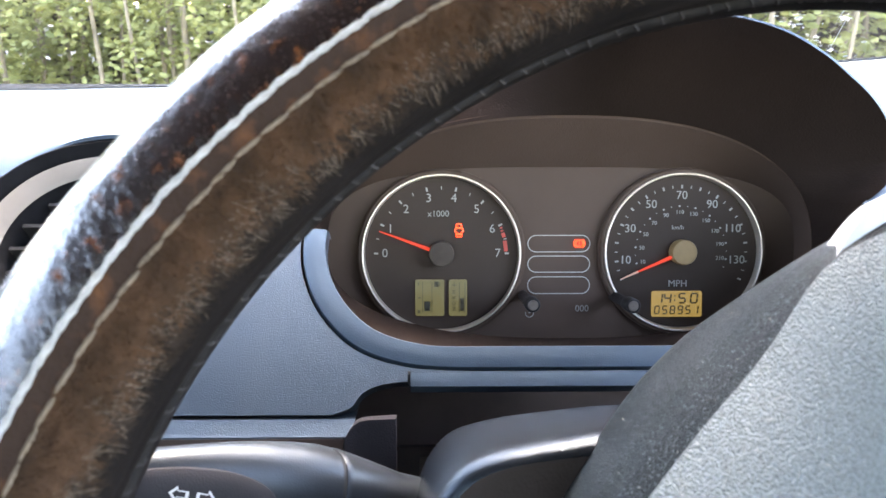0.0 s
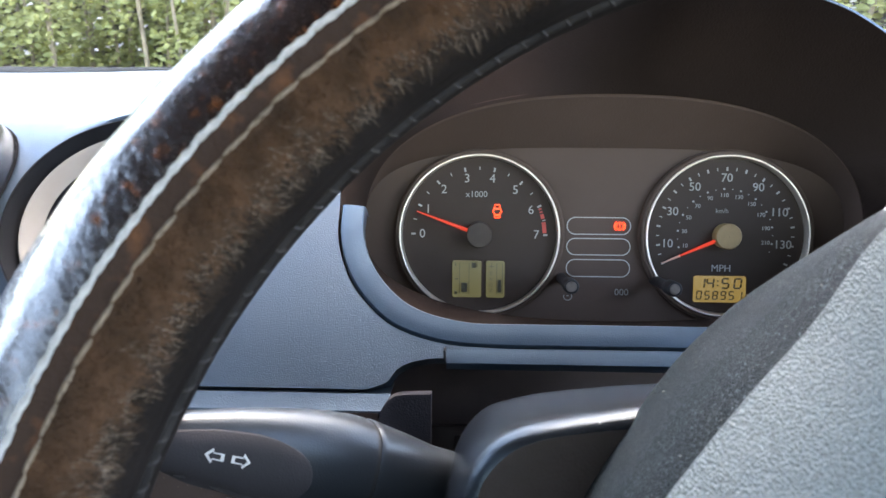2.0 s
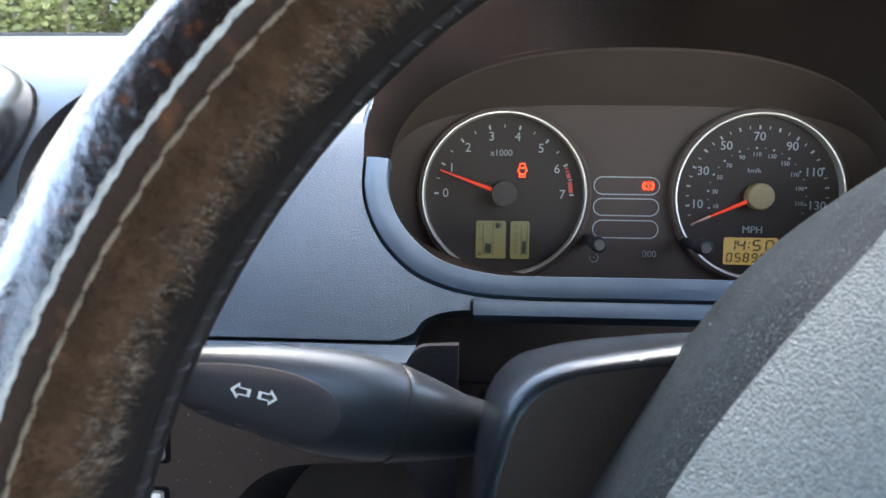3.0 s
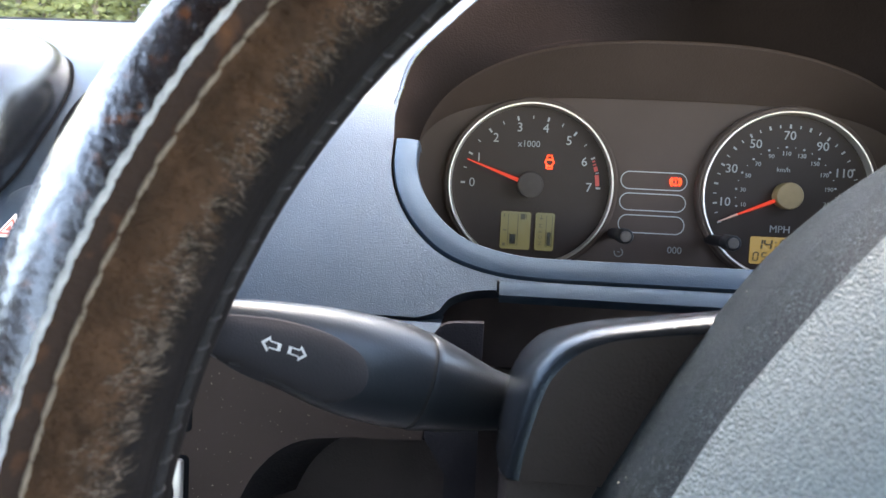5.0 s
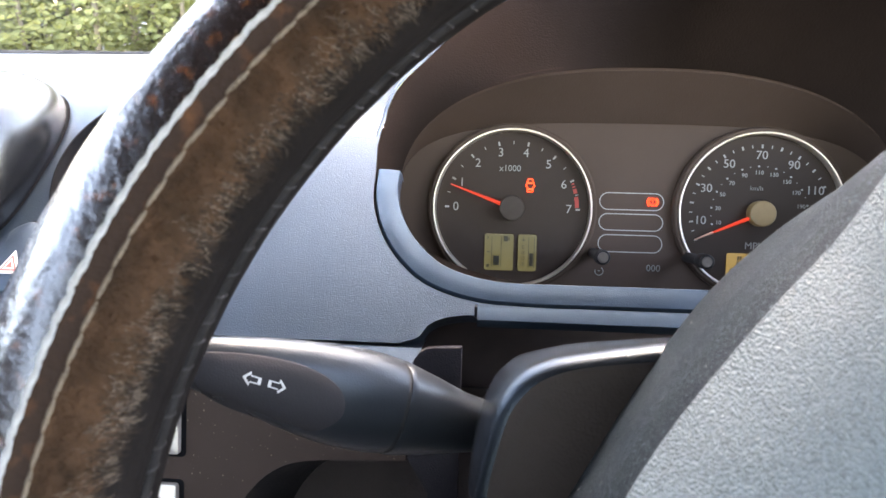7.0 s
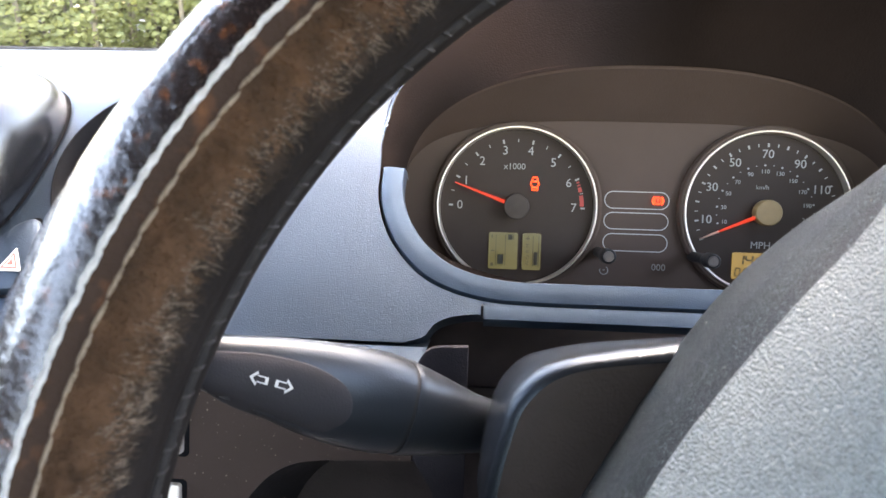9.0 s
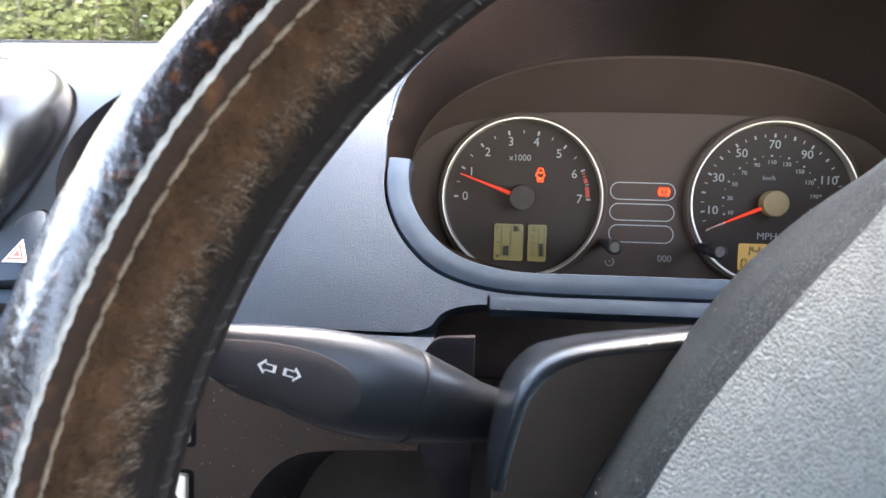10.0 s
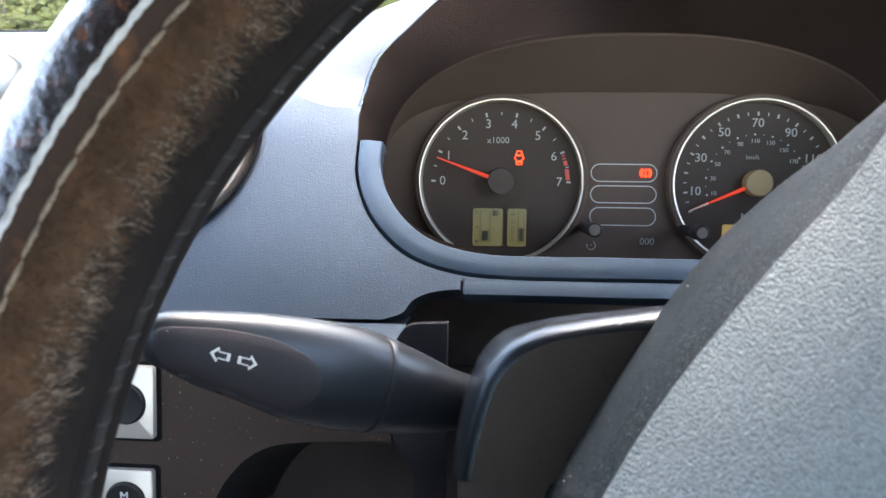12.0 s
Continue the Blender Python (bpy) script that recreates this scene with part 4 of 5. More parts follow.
def on_stalk(u, w, d):
    """A place on the driver's side of the stalk."""
    us, tp, bt, dp = (np.array(c) for c in zip(*body_sec))
    u = u - N_[0] * 0.72 * float(np.interp(u, us, dp))
    t, b, dep = np.interp(u, us, tp), np.interp(u, us, bt), np.interp(u, us, dp)
    z = max(-0.999, min(0.999, (w - (t + b) / 2) / ((t - b) / 2)))
    x = (1 - abs(z) ** 2.4) ** (1 / 2.4)
    c = np.array([u, -0.218 + 0.7 * (u + 0.078), w])
    return tuple(c + N_ * (dep * x + d))


PADC = spline([(-0.0945, -0.0466), (-0.0860, -0.0468), (-0.0760, -0.0487), (-0.0655, -0.0525), (-0.0578, -0.0580), (-0.0548, -0.0640), (-0.0560, -0.0700), (-0.0620, -0.0742), (-0.0680, -0.0740), (-0.0770, -0.0697), (-0.0870, -0.0640), (-0.0935, -0.0580), (-0.0958, -0.0520)], 70, True)
pm = PADC.mean(0)
part("pad", loft([[on_stalk(*(pm + (p - pm) * f), d) for p in PADC] for f, d in ((1.0, -0.0002), (0.99, 0.0006), (0.96, 0.0008), (0.7, 0.0009), (0.45, 0.0009), (0.2, 0.0009), (0.01, 0.0009))]), M_STALK_PAD, stalk, "smoother flat oval pad")
ARROW = [(-1.0, 0.0), (-0.28, 0.82), (-0.28, 0.40), (0.85, 0.40), (0.85, -0.40), (-0.28, -0.40), (-0.28, -0.82)]
for cu_, cw_, sgn in ((-0.0805, -0.0550, 1), (-0.0742, -0.0575, -1)):
    pts = [(cu_ + sgn * 0.0026 * a + 0.0006 * b, cw_ + 0.0027 * b - 0.42 * sgn * 0.0026 * a) for a, b in ARROW]
    p = np.array(pts)
    c = p.mean(0)
    q = c + (p - c) * 0.66
    part("arrow_mark", loft([[on_stalk(*x, 0.0013) for x in p], [on_stalk(*x, 0.0013) for x in q]]), M_ICON, stalk, "white arrow outline", smooth=False)

# ---- steering wheel ----
WC, WTURN = (0.08946, -0.30382, -0.08962), (-8.97, 0, 2.495)
wheel = thing("steering_wheel", WC, "steering wheel in worn brown leather cover with pale stitching", "steering wheel", turn=WTURN)
WR, TR = 0.1851, 0.01954


def rim_at(th, psi, r=TR):
    """th round the wheel; psi round the tube, from the driver's side towards the hub."""
    rr = WR - r * math.sin(psi)
    return (rr * math.cos(th), -r * math.cos(psi), rr * math.sin(th))


def rim_r(psi):
    """The tube thins towards its inner seam."""
    return TR - 0.0008 * max(0.0, (min(psi, radians(93)) - radians(46)) / radians(47)) ** 2


def rim_band(p0, p1, steps, bulge=0.0, n=220, wob=0.0, seed=0, taper=0.0):
    rings = []
    for k in range(steps + 1):
        f = k / steps
        psi = radians(p0 + (p1 - p0) * f)
        rings.append([rim_at(th, psi, TR + bulge * math.sin(math.pi * f) - taper * f * f + wob * noise.noise((th * 30 + seed, f * 4, seed))) for th in np.arange(n) * 2 * math.pi / n])
    return loft(rings)


part("leather_band", rim_band(1.5, -150, 30, 0.0001, wob=0.0003), M_LEATHER, wheel, "glossy creased black-brown leather")
part("middle_strip", rim_band(0.5, 15.5, 6, -0.0004, wob=0.0002, seed=3), M_STRIPBROWN, wheel, "narrow brown strip between stitch rows")
part("suede_band", rim_band(14.5, 42, 8, 0.0004, wob=0.0003, seed=5), M_SUEDE, wheel, "brown napped suede")
part("dark_band", rim_band(41, 73, 9, 0.0005, wob=0.0003, seed=7), M_FUR, wheel, "smooth dark inner leather")
part("dark_band", rim_band(72.5, 85, 6, 0.0003, wob=0.0002, seed=9, taper=0.0008), M_FUR, wheel, "smooth dark inner leather")


def lining_ring(psi):
    """The rim's inner and far side, thicker towards the spokes."""
    f, ring = (psi - 84) / 128, []
    for th in np.arange(220) * 2 * math.pi / 220:
        g = min(1.0, max(0.0, (abs(math.degrees(th) - 270) - 58) / 27))
        ring.append(rim_at(th, radians(psi), TR - 0.0012 + (0.0022 + 0.0046 * (1 - g * g * (3 - 2 * g))) * math.sin(math.pi * min(1.0, f * 1.6)) ** 0.7 if f < 0.62 else TR - 0.0012))
    return ring


part("inner_lining", loft([lining_ring(psi) for psi in np.linspace(84, 212, 26)]), M_FUR, wheel)
CORD_PSI, CORD_R = radians(91), 0.00175
part("edge_cord", tube([rim_at(a, CORD_PSI, TR - 0.0014 + 0.00025 * noise.noise((a * 40, 3.1, 0.5))) for a in np.arange(520) * 2 * math.pi / 520], CORD_R, 10, True), M_CORD, wheel, "black rolled edge cord")


def whip_stitches(count):
    """Slanted thread loops over the edge cord."""
    loop = []
    for k in range(12):
        a = radians(-100 + 200 * k / 11)
        loop.append((0.0009 * math.sin(a * 0.9), -(CORD_R - 0.0001) * math.cos(a), (CORD_R - 0.0001) * math.sin(a)))
    bm = tube(loop, 0.00036, 6)
    me = bpy.data.meshes.new("whip_stitch")
    bmesh.ops.recalc_face_normals(bm, faces=bm.faces)
    bm.to_mesh(me)
    bm.free()
    for p in me.polygons:
        p.use_smooth = True
    me.materials.append(M_WHIP)
    rnd = random.Random(4)
    for k in range(count):
        t = 2 * math.pi * (k + 0.5 + rnd.uniform(-0.12, 0.12)) / count
        p = Vector(rim_at(t, CORD_PSI, TR - 0.0014))
        tan = Vector((-math.sin(t), 0, math.cos(t)))
        up = (Vector(rim_at(t, radians(62), TR)) - Vector(rim_at(t, 0, 0))).normalized()
        up = (up - tan * up.dot(tan)).normalized()
        ob = new("whip_stitch", me)
        ob.parent = wheel
        ob.matrix_local = Matrix.Translation(p) @ Matrix((tan, -up, tan.cross(up))).transposed().to_4x4() @ pose(0, 0, 0, 0, rnd.uniform(-6, 6), rnd.uniform(-5, 5))


whip_stitches(196)


def stitch_mesh(name, length, rad, material, twist):
    bm = bmesh.new()
    rings = []
    for f in np.linspace(-0.5, 0.5, 13):
        r = rad * (0.50 + 0.50 * math.cos(math.pi * f) ** 0.5) if abs(f) < 0.5 else rad * 0.35
        ring = []
        for a in np.arange(10) * math.pi / 5:
            q = r * (1 + 0.16 * math.cos(2 * (a - 2.6 * math.pi * f)))
            ring.append((f * length, q * math.cos(a) * 0.8 - 0.12 * rad * math.cos(f * 6), q * math.sin(a) + twist * f * rad))
        rings.append(ring)
    bm.free()
    bm = loft(rings, cap0=True, cap1=True)
    me = bpy.data.meshes.new(name)
    bmesh.ops.recalc_face_normals(bm, faces=bm.faces)
    bm.to_mesh(me)
    bm.free()
    for p in me.polygons:
        p.use_smooth = True
    me.materials.append(material)
    return me


def stitch_row(me, count, psi, lift, jitter):
    rnd = random.Random(count)
    for k in range(count):
        t = 2 * math.pi * (k + 0.5) / count
        p = Vector(rim_at(t, radians(psi + rnd.uniform(-jitter, jitter)), TR + lift))
        tan = Vector((-math.sin(t), 0, math.cos(t)))
        up = (p - Vector(rim_at(t, 0, 0))).normalized()
        side = tan.cross(up)
        ob = new(me.name, me)
        ob.parent = wheel
        ob.matrix_local = Matrix.Translation(p) @ Matrix((tan, -up, side)).transposed().to_4x4() @ pose(0, 0, 0, 0, rnd.uniform(-2, 2), rnd.uniform(-1.5, 1.5))


stitch_row(stitch_mesh("thick_stitch", 0.0082, 0.00070, M_THREAD, 0.45), 164, 0.8, 0.0002, 0.3)
stitch_row(stitch_mesh("thin_stitch", 0.0063, 0.00046, M_THREAD2, 0.6), 180, 15.0, 0.0, 0.3)


def nap(name, count, p0, p1, length, material, seed, label, soft_edge=False):
    """Short hairs lying on the rim."""
    rs = np.random.RandomState(seed)
    verts, faces = [], []
    for k in range(count):
        t, psi = radians(rs.uniform(95, 215)), radians(p0 + (p1 - p0) * (rs.triangular(0, 0.35, 1) if soft_edge else rs.uniform(0, 1)))
        l = length * rs.uniform(0.5, 1.3)
        a = 0.5 * noise.noise((t * 25, psi * 3, seed)) + 0.25 * rs.normal()
        dpsi, dth = l * math.cos(a) / TR, l * math.sin(a) / WR - 0.3 * l / WR
        lift = rs.uniform(0.0002, 0.0011)
        rad = rim_r(psi + 0.5 * dpsi)
        b0 = np.array(rim_at(t, psi, rad + 0.0002))
        m_ = np.array(rim_at(t + 0.5 * dth, psi + 0.5 * dpsi, rad + 0.8 * lift + 0.0003))
        e_ = np.array(rim_at(t + dth, psi + dpsi, rad + lift * 0.9))
        sdir = np.cross(e_ - b0, m_ - np.array(rim_at(t, psi, 0)))
        sdir = sdir / (np.linalg.norm(sdir) + 1e-12) * 0.00016
        i = len(verts)
        sdir = sdir * 0.55
        verts += [tuple(b0 - sdir), tuple(b0 + sdir), tuple(m_ + sdir * 0.8), tuple(m_ - sdir * 0.8), tuple(e_)]
        faces += [(i, i + 1, i + 2, i + 3), (i + 3, i + 2, i + 4)]
    me = bpy.data.meshes.new(name)
    me.from_pydata(verts, [], faces)
    me.materials.append(material)
    ob = new(name, me)
    ob.parent = wheel
    return tagged(ob, label, "", "", "stuff")


def tufts(name, count, p0, p1, hairs, length, width, material, seed, label):
    """Matted locks of hair, each a few strands that curve the same way."""
    rs = np.random.RandomState(seed)
    verts, faces = [], []
    for k in range(count):
        t0, q0 = radians(rs.uniform(95, 215)), rs.triangular(p0, p0 + 0.65 * (p1 - p0), p1)
        lean, bend = rs.normal(-0.35, 0.35), rs.normal(0.0, 0.5)
        size = length * rs.uniform(0.55, 1.3)
        for _ in range(rs.randint(max(1, hairs - 3), hairs + 4)):
            t, psi = t0 + rs.normal() * 0.0009 / WR, radians(q0) + rs.normal() * 0.0008 / TR
            l, a, mid = size * rs.uniform(0.7, 1.15), lean + rs.normal() * 0.12, []
            for f in (0.0, 0.33, 0.67, 1.0):
                ang = a + bend * (f - 0.5)
                mid.append(np.array(rim_at(t + l * f * math.sin(ang) / WR, psi + l * f * math.cos(ang) / TR, TR + 0.0003 + 0.0009 * math.sin(math.pi * min(1.0, 0.15 + 0.75 * f)))))
            side_ = np.cross(mid[-1] - mid[0], mid[1] - np.array(rim_at(t, psi, 0)))
            side_ = side_ / (np.linalg.norm(side_) + 1e-12) * width
            i = len(verts)
            for f, m_ in zip((0.7, 1.0, 0.8), mid[:3]):
                verts += [tuple(m_ - side_ * f), tuple(m_ + side_ * f)]
            verts.append(tuple(mid[3]))
            faces += [(i, i + 1, i + 3, i + 2), (i + 2, i + 3, i + 5, i + 4), (i + 4, i + 5, i + 6)]
    me = bpy.data.meshes.new(name)
    me.from_pydata(verts, [], faces)
    me.materials.append(material)
    ob = new(name, me)
    ob.parent = wheel
    return tagged(ob, label, "", "", "stuff")


nap("suede_nap", 16000, 14, 44, 0.0022, M_SUEDE, 11, "brown brushed nap", True)
tufts("brown_nap", 2000, 17, 47, 7, 0.0034, 0.00010, M_SUEDE, 15, "matted brown hair")
tufts("dark_nap", 1100, 32, 54, 7, 0.0034, 0.00010, M_DARKHAIR, 16, "dark matted hair")
tufts("pale_nap", 700, 28, 52, 3, 0.0042, 0.00007, M_STREAK, 13, "pale stray hairs")

# airbag cover: back outline, ridge and domed face, from the top down the driver's left side
BC = 0.105
back_h = [(BC, 0.0235, -0.252), (0.0980, 0.0185, -0.248), (0.0905, 0.0112, -0.241), (0.0785, 0.0008, -0.235), (0.0695, -0.0085, -0.229), (0.0557, -0.0240, -0.226), (0.0423, -0.0431, -0.226),
          (0.0314, -0.0607, -0.226), (0.0213, -0.0793, -0.226), (0.0166, -0.0880, -0.226), (0.004, -0.115, -0.226), (0.008, -0.145, -0.226), (0.040, -0.170, -0.226), (BC, -0.178, -0.226)]
ridge_h = [(BC, 0.0255, -0.279), (0.0900, 0.0200, -0.278), (0.0815, 0.0130, -0.277), (0.0690, -0.0050, -0.2784), (0.0560, -0.0200, -0.2796), (0.0440, -0.0350, -0.2808), (0.0330, -0.0500, -0.2820),
           (0.0240, -0.0650, -0.2832), (0.0125, -0.0880, -0.2850), (0.006, -0.115, -0.287), (0.012, -0.145, -0.289), (0.042, -0.165, -0.290), (BC, -0.171, -0.290)]


def both(h):
    return list(h) + [(2 * BC - p[0], *p[1:]) for p in h[-2:0:-1]]


bo = spline(both(back_h), 96, True)[:, (0, 2, 1)]
ri = spline(both(ridge_h), 96, True)[:, (0, 2, 1)]
bcen = np.array([BC, -0.316, -0.072])
inv = (CLUSTER @ pose(*WC, *WTURN)).inverted() @ CLUSTER


def wl(pts):
    return [tuple(inv @ Vector(tuple(map(float, p)))) for p in pts]


side = []
out2 = bo - bcen
out2[:, 1] = 0
out2 /= np.linalg.norm(out2, axis=1)[:, None]
for shrink, ahead in ((0.012, 0.030), (0.0035, 0.010), (0.0008, 0.002)):
    side.append(wl(bo - out2 * shrink + np.array([0, ahead, 0])))
for f in (0.0, 0.08, 0.2, 0.4, 0.6, 0.8, 0.92, 1.0):
    s = bo + (ri - bo) * f
    side.append(wl(s + out2 * 0.0042 * math.sin(math.pi * f) * f ** 0.9 + np.array([0, -0.0022 * math.sin(math.pi * f) * f, 0])))


def face_ring(f):
    """The domed face, from the ridge to its middle."""
    s = ri + (bcen - ri) * f
    s[:, 1] = ri[:, 1] + (bcen[1] - ri[:, 1]) * math.sin(min(1.0, f / 0.6) * math.pi / 2)
    return wl(s)


part("airbag_side", loft(side), M_BOSS_SHADED, wheel, "fine-grained rolled edge with dust, its shade and glints put into the colour")
rs_ = np.random.RandomState(31)
sd_v, sd_f = [], []
flat = [np.array(r) for r in side[3:]]
for k in range(90):
    a, b, i0 = rs_.uniform(0, len(flat) - 1.01), rs_.uniform(), rs_.randint(4, 40)
    a = a if k else 1.0
    lo_, hi_ = flat[int(a)], flat[int(a) + 1]
    p = (lo_[i0] + (hi_[i0] - lo_[i0]) * (a % 1)) * (1 - b) + (lo_[i0 + 1] + (hi_[i0 + 1] - lo_[i0 + 1]) * (a % 1)) * b
    r0 = rs_.uniform(0.00010, 0.00028) if k % 9 else rs_.uniform(0.0003, 0.0005)
    n0 = len(sd_v)
    sd_v += [tuple(p + np.array(d) * r0 * rs_.uniform(0.6, 1.3)) for d in ((1, 0, 0), (0, 0, 1), (-1, 0, 0), (0, 0, -1), (0, -1, 0), (0, 1, 0))]
    sd_f += [(n0 + x, n0 + y, n0 + z) for x, y, z in ((0, 1, 4), (1, 2, 4), (2, 3, 4), (3, 0, 4), (1, 0, 5), (2, 1, 5), (3, 2, 5), (0, 3, 5))]
me = bpy.data.meshes.new("dust")
me.from_pydata(sd_v, [], sd_f)
me.materials.append(M_CRUMB)
dust = new("dust", me)
dust.parent = wheel
tagged(dust, "pale dust specks", "", "", "stuff")
facer = [face_ring(f) for f in (0.0, 0.02, 0.05, 0.09, 0.15, 0.22, 0.3, 0.4, 0.55, 0.7, 0.85, 0.97)]
part("airbag_cover", loft(facer, cap1=True), M_BOSS_LIT, wheel, "grey leather-grained airbag cover, the paler lit copy of its side")
SEAM_H = [(0.0851, -0.2750, 0.0128), (0.0901, -0.2770, 0.0123), (0.0943, -0.2784, 0.0120), (0.0987, -0.2797, 0.0114), (BC, -0.2806, 0.0110)]
part("cover_seam", tube(wl(spline(SEAM_H + [(2 * BC - p[0], *p[1:]) for p in SEAM_H[-2::-1]], 30)), 0.0009, 8), M_GROOVE, wheel, "dark parting line")
TOP_H = [(0.0833, 0.0131), (0.0870, 0.0186), (0.0914, 0.0241), (0.0962, 0.0289), (0.1000, 0.0315), (BC, 0.0325)]
top_out = [tuple(p) for p in spline(TOP_H, 24)] + [(2 * BC - p[0], p[1]) for p in spline(TOP_H, 24)[-2::-1]]
part("upper_insert", solid(top_out, 0.0012, -0.008, lambda a, b, d: wl([(a, -0.2769 + 0.45 * (b - 0.0131) - d - 0.0035 * min(1.0, (a - 0.0833) / 0.02, (2 * BC - 0.0833 - a) / 0.02), b + 0.3 * d)])[0], 0.0008), M_INSERT, wheel, "smooth upper insert, the sun's white put into its pale colour", smooth=False)
for s in (-1, 1):
    sp = []
    for f in np.linspace(0, 1, 7):
        x = s * (0.060 + f * 0.106)
        hh = 0.024 - 0.008 * f
        dd = 0.010 + 0.002 * f
        sp.append([(x, 0.078 - 0.066 * f + dd * math.cos(a), -0.055 + 0.02 * f + hh * math.sin(a)) for a in np.arange(20) * math.pi / 10])
    part("spoke", loft(sp, cap0=True, cap1=True), M_BOSS_SHADED, wheel)
part("column_hub", loft([[(0.045 * math.cos(a), y, 0.045 * math.sin(a) + 0.005) for a in np.arange(32) * math.pi / 16] for y in (0.085, 0.16)], cap0=True, cap1=True), M_BLACK, wheel)

# ---- the car round the camera: unseen closing walls and roof, and the windscreen ----
def wall(name, lo, hi, material, label, category="wall"):
    ob = part(name, box(lo, hi), material, None, label, smooth=False)
    return tagged(ob, "", category, "", "structure")


# unseen shell: sill heights and roof edge are set to control the light
wall("wall_rear", (-1.15, -2.30, 0.15), (0.85, -2.25, 1.05), M_TRIMWALL, "plain dark cabin rear wall")
wall("wall_left", (-1.20, -2.30, 0.15), (-1.15, 0.50, 1.16), M_TRIMWALL, "plain dark side wall, unseen, its sill set for the light")
wall("wall_right", (0.85, -2.30, 0.15), (0.90, 0.50, 0.90), M_TRIMWALL, "plain dark side wall, unseen, its sill set for the light")
# rear side walls added to cut light and reflections from behind
wall("wall_left_rear", (-1.15, -2.25, 1.00), (-1.10, -0.62, 1.42), M_TRIMWALL, "plain dark wall, unseen, added to shape rear side light")
wall("wall_right_rear", (0.80, -2.25, 0.90), (0.85, -1.10, 1.42), M_TRIMWALL, "plain dark wall, unseen, added to shape rear side light")
wall("floor", (-1.20, -2.30, 0.12), (0.90, 0.62, 0.15), M_TRIMWALL, "dark cabin carpet", "floor")
wall("ceiling", (-0.80, -2.20, 1.42), (0.50, -0.10, 1.46), M_LINER, "dark grey roof panel, unseen, its front edge set to shape reflections", "ceiling")
wall("bulkhead", (-1.20, 0.62, 0.15), (0.90, 0.66, 0.86), M_TRIMWALL, "plain dark bulkhead")
for x0, x1, xb0, xb1 in ((-0.84, -0.78, -1.20, -1.12), (0.48, 0.54, 0.82, 0.90)):
    bm = loft([[(x0, -0.12, 1.42), (x1, -0.12, 1.42), (x1, -0.06, 1.42), (x0, -0.06, 1.42)], [(xb0, 0.55, 0.88), (xb1, 0.55, 0.88), (xb1, 0.61, 0.88), (xb0, 0.61, 0.88)]], cap0=True, cap1=True)
    tagged(part("pillar", bm, M_LINER, None, "dark windscreen pillar trim, unseen", smooth=False), "", "pillar", "", "structure")
for x0, x1, xb0, xb1 in ((-0.84, -0.76, -1.20, -1.12), (0.46, 0.54, 0.82, 0.90)):
    bm = loft([[(x0, -2.20, 1.42), (x1, -2.20, 1.42), (x1, -2.05, 1.42), (x0, -2.05, 1.42)], [(xb0, -2.30, 1.00), (xb1, -2.30, 1.00), (xb1, -2.10, 1.00), (xb0, -2.10, 1.00)]], cap0=True, cap1=True)
    tagged(part("rear_pillar", bm, M_LINER, None, "plain rear roof pillar trim, unseen", smooth=False), "", "pillar", "", "structure")
bm = loft([[(-0.80, -0.10, 1.40), (0.50, -0.10, 1.40), (0.50, -0.095, 1.405), (-0.80, -0.095, 1.405)], [(-1.15, 0.56, 0.86), (0.86, 0.56, 0.86), (0.86, 0.565, 0.865), (-1.15, 0.565, 0.865)]], cap0=True, cap1=True)
screen = tagged(part("windscreen", bm, M_GLASS, None, "clear sloping windscreen with dried smears", smooth=False), "", "windscreen", "", "structure")
screen.visible_shadow = False

# dried smears on the inside of the glass
rnd = random.Random(21)
bms = []
for k in range(70):
    x, z = rnd.uniform(0.22, 0.60), rnd.uniform(0.965, 1.06)
    y = -0.10 - (z - 1.40) / 0.8182 - 0.004
    lx, lz = rnd.uniform(0.0006, 0.005), rnd.uniform(0.0003, 0.0012)
    tilt = rnd.uniform(-0.5, 0.5)
    if k < 9:
        lx, lz, tilt = 0.0004, rnd.uniform(0.008, 0.03), rnd.uniform(-0.3, 0.3)
    bm = bmesh.new()
    ring = [bm.verts.new((x + lx * math.cos(a) + tilt * lz * math.sin(a), y - lz * math.sin(a) / 0.8182, z + lz * math.sin(a))) for a in np.arange(8) * math.pi / 4]
    bm.faces.new(ring)
    bms.append(bm)
smear = part("smears", merge(*bms), M_SMEAR, screen, "dried pale smears")
smear["kind"] = "stuff"

# ---- outside ----
def ground():
    bm = bmesh.new()
    bmesh.ops.create_grid(bm, x_segments=40, y_segments=40, size=400)
    ob = part("ground", bm, M_ROAD, None, "grey asphalt ground", smooth=False)
    return tagged(ob, "", "ground", "", "structure")


ground()
hedge = new("hedge")
hedge.matrix_world = Matrix.Translation((0, 2.7, 0))
tagged(hedge, "green small-leaved hedge with bare pale stems", "hedge")


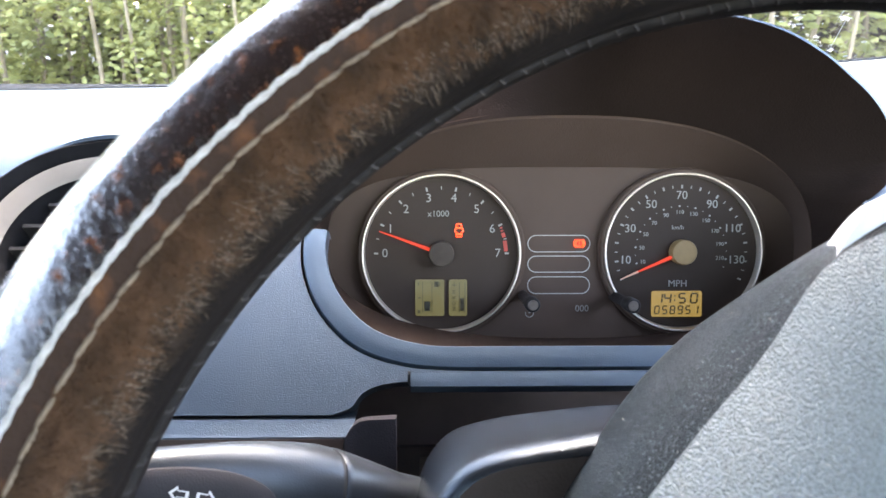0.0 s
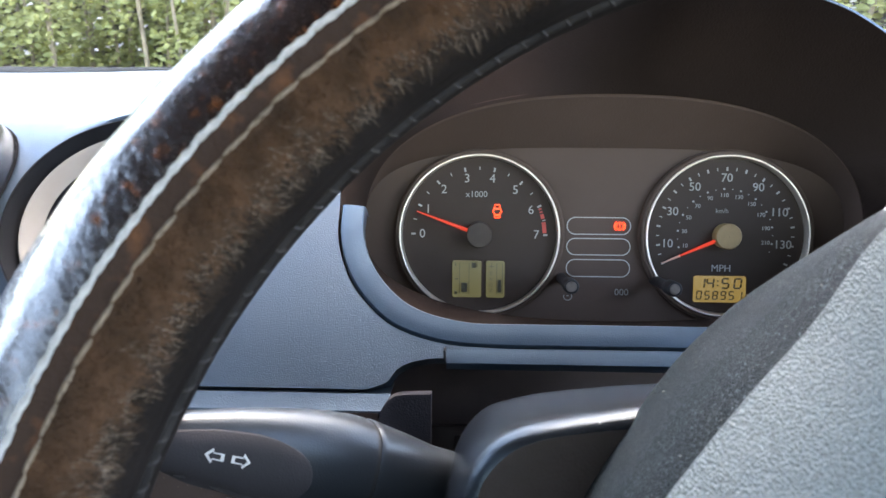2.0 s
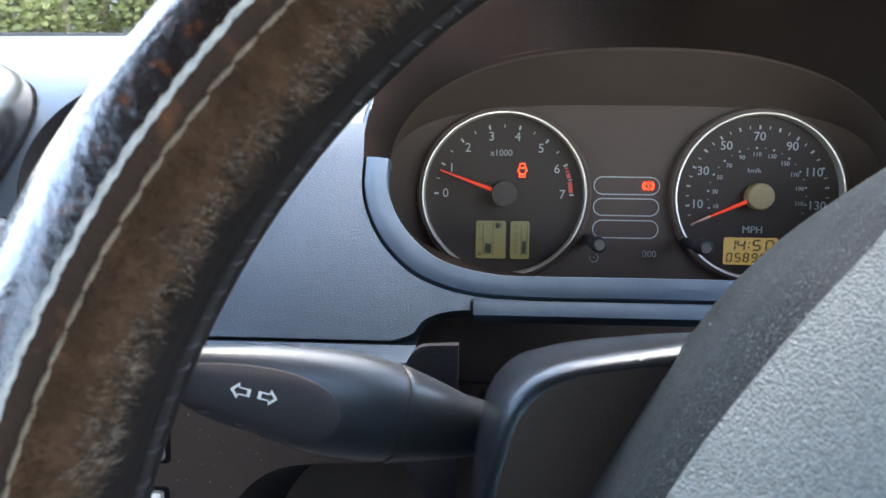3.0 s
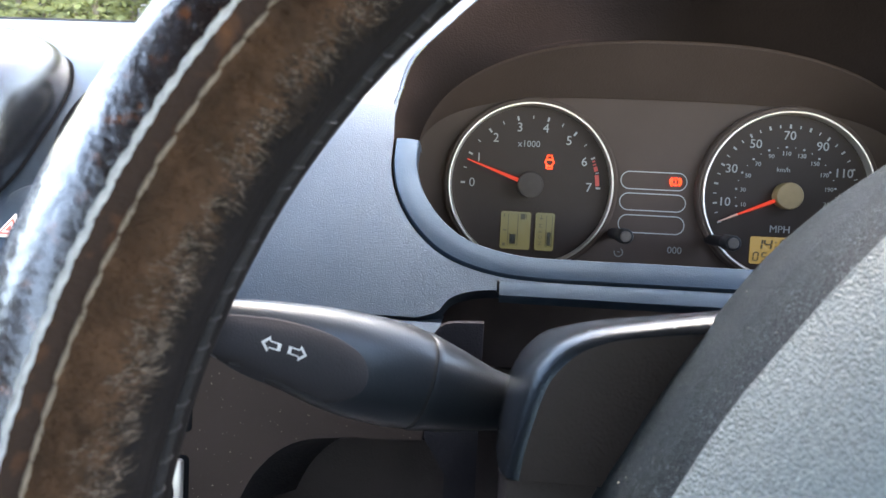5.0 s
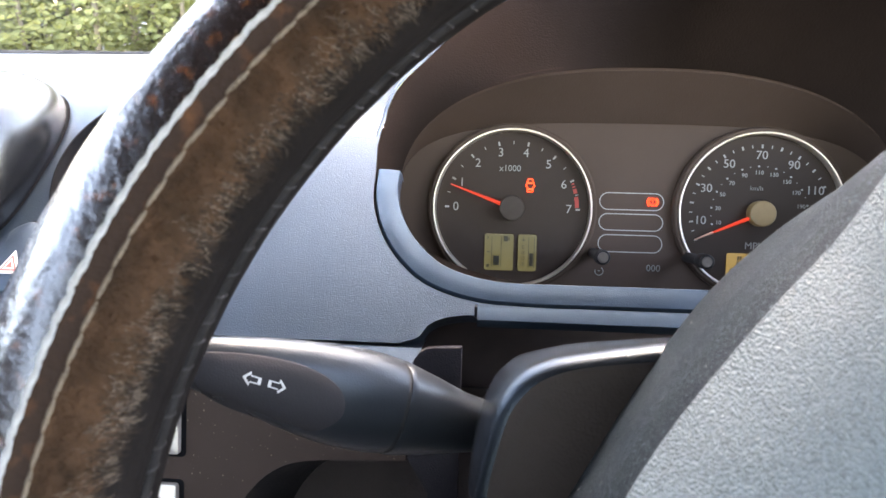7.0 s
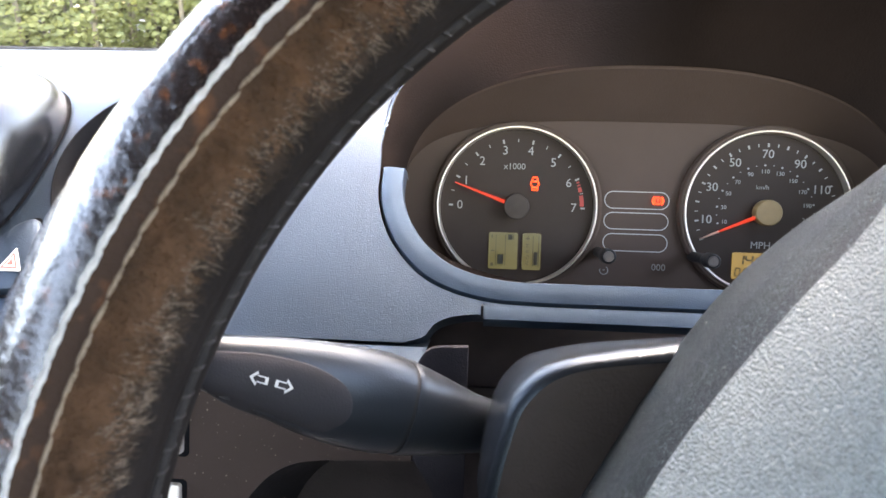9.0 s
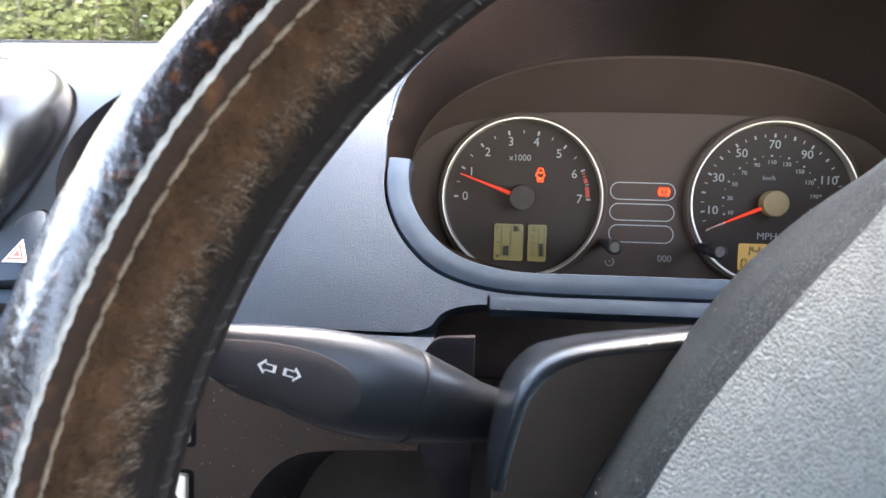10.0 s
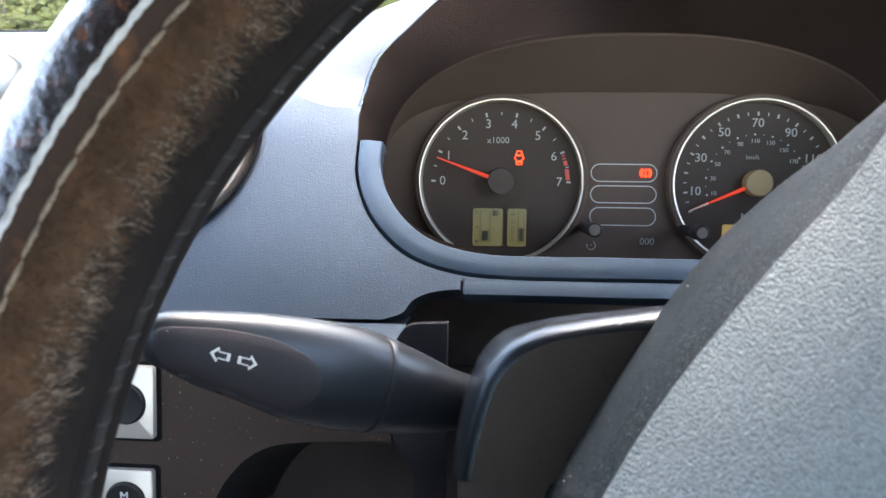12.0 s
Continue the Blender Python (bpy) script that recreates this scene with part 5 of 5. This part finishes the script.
def hedge_leaves(name, count, x0, x1, y0, y1, z0, z1, size, seed, clump=0.0, material=M_LEAF):
    rnd = np.random.RandomState(seed)
    verts, faces = [], []
    made = 0
    while made < count:
        x, y, z = rnd.uniform(x0, x1), rnd.uniform(y0, y1), rnd.uniform(z0, z1)
        if noise.noise((x * 2.6, y * 2.6, z * 2.6)) + 0.5 * noise.noise((x * 7, y * 7, z * 7)) < clump:
            continue
        made += 1
        l = size * rnd.uniform(0.65, 1.25)
        d = Vector(rnd.normal(size=3))
        d.z = abs(d.z) * 0.4 - 0.1
        d.normalize()
        nrm = Vector((rnd.normal() * 0.5, -0.5 + rnd.normal() * 0.4, 0.7 + rnd.normal() * 0.3)).normalized()
        s = d.cross(nrm).normalized()
        up = s.cross(d)
        c = Vector((x, y, z))
        k = len(verts)
        w_ = l * 0.29
        verts += [c, c + d * l * 0.35 + s * w_ + up * l * 0.06, c + d * l * 0.75 + s * w_ * 0.75 + up * l * 0.05, c + d * l - up * l * 0.08, c + d * l * 0.75 - s * w_ * 0.75 + up * l * 0.05, c + d * l * 0.35 - s * w_ + up * l * 0.06, c + d * l * 0.5]
        faces += [(k, k + 1, k + 6), (k + 1, k + 2, k + 6), (k + 2, k + 3, k + 6), (k + 3, k + 4, k + 6), (k + 4, k + 5, k + 6), (k + 5, k, k + 6)]
    me = bpy.data.meshes.new(name)
    me.from_pydata([tuple(v) for v in verts], [], faces)
    me.materials.append(material)
    ob = new(name, me)
    ob.parent = hedge
    return tagged(ob, "", "", "", "stuff")


hedge_leaves("foliage", 24000, -3.0, 0.2, -0.45, 0.25, 0.45, 1.75, 0.033, 3, -0.02)
hedge_leaves("foliage", 30000, -3.4, 0.6, 0.30, 1.0, 0.2, 2.3, 0.05, 6, -0.9)
hedge_leaves("foliage", 22000, 0.2, 4.5, -0.3, 0.7, 0.3, 2.2, 0.055, 4, -0.6)
# added layer: closes gaps against the sky and darkens the hedge's inside
hedge_leaves("backing_leaves", 20000, -3.8, 4.5, 1.0, 1.25, 0.1, 2.3, 0.13, 9, -2.0, M_HEDGE_BACKING)
hedge_leaves("foliage", 7000, -7.0, -3.4, -0.3, 0.5, 0.3, 2.0, 0.05, 5, -0.1)
rnd = random.Random(8)
for k in range(96):
    x = -3.4 + 0.0735 * k + rnd.uniform(-0.12, 0.12)
    y = rnd.uniform(-0.42, 0.35)
    pts = [(x, y, 0.0)]
    lean = rnd.uniform(-0.12, 0.12)
    for j in range(1, 8):
        pts.append((pts[-1][0] + lean * 0.28 + rnd.uniform(-0.03, 0.03), pts[-1][1] + rnd.uniform(-0.03, 0.03), j * 0.27))
    part("stem", tube(spline(pts, 20), np.linspace(rnd.uniform(0.007, 0.019), 0.005, 20), 7), M_TWIG, hedge)
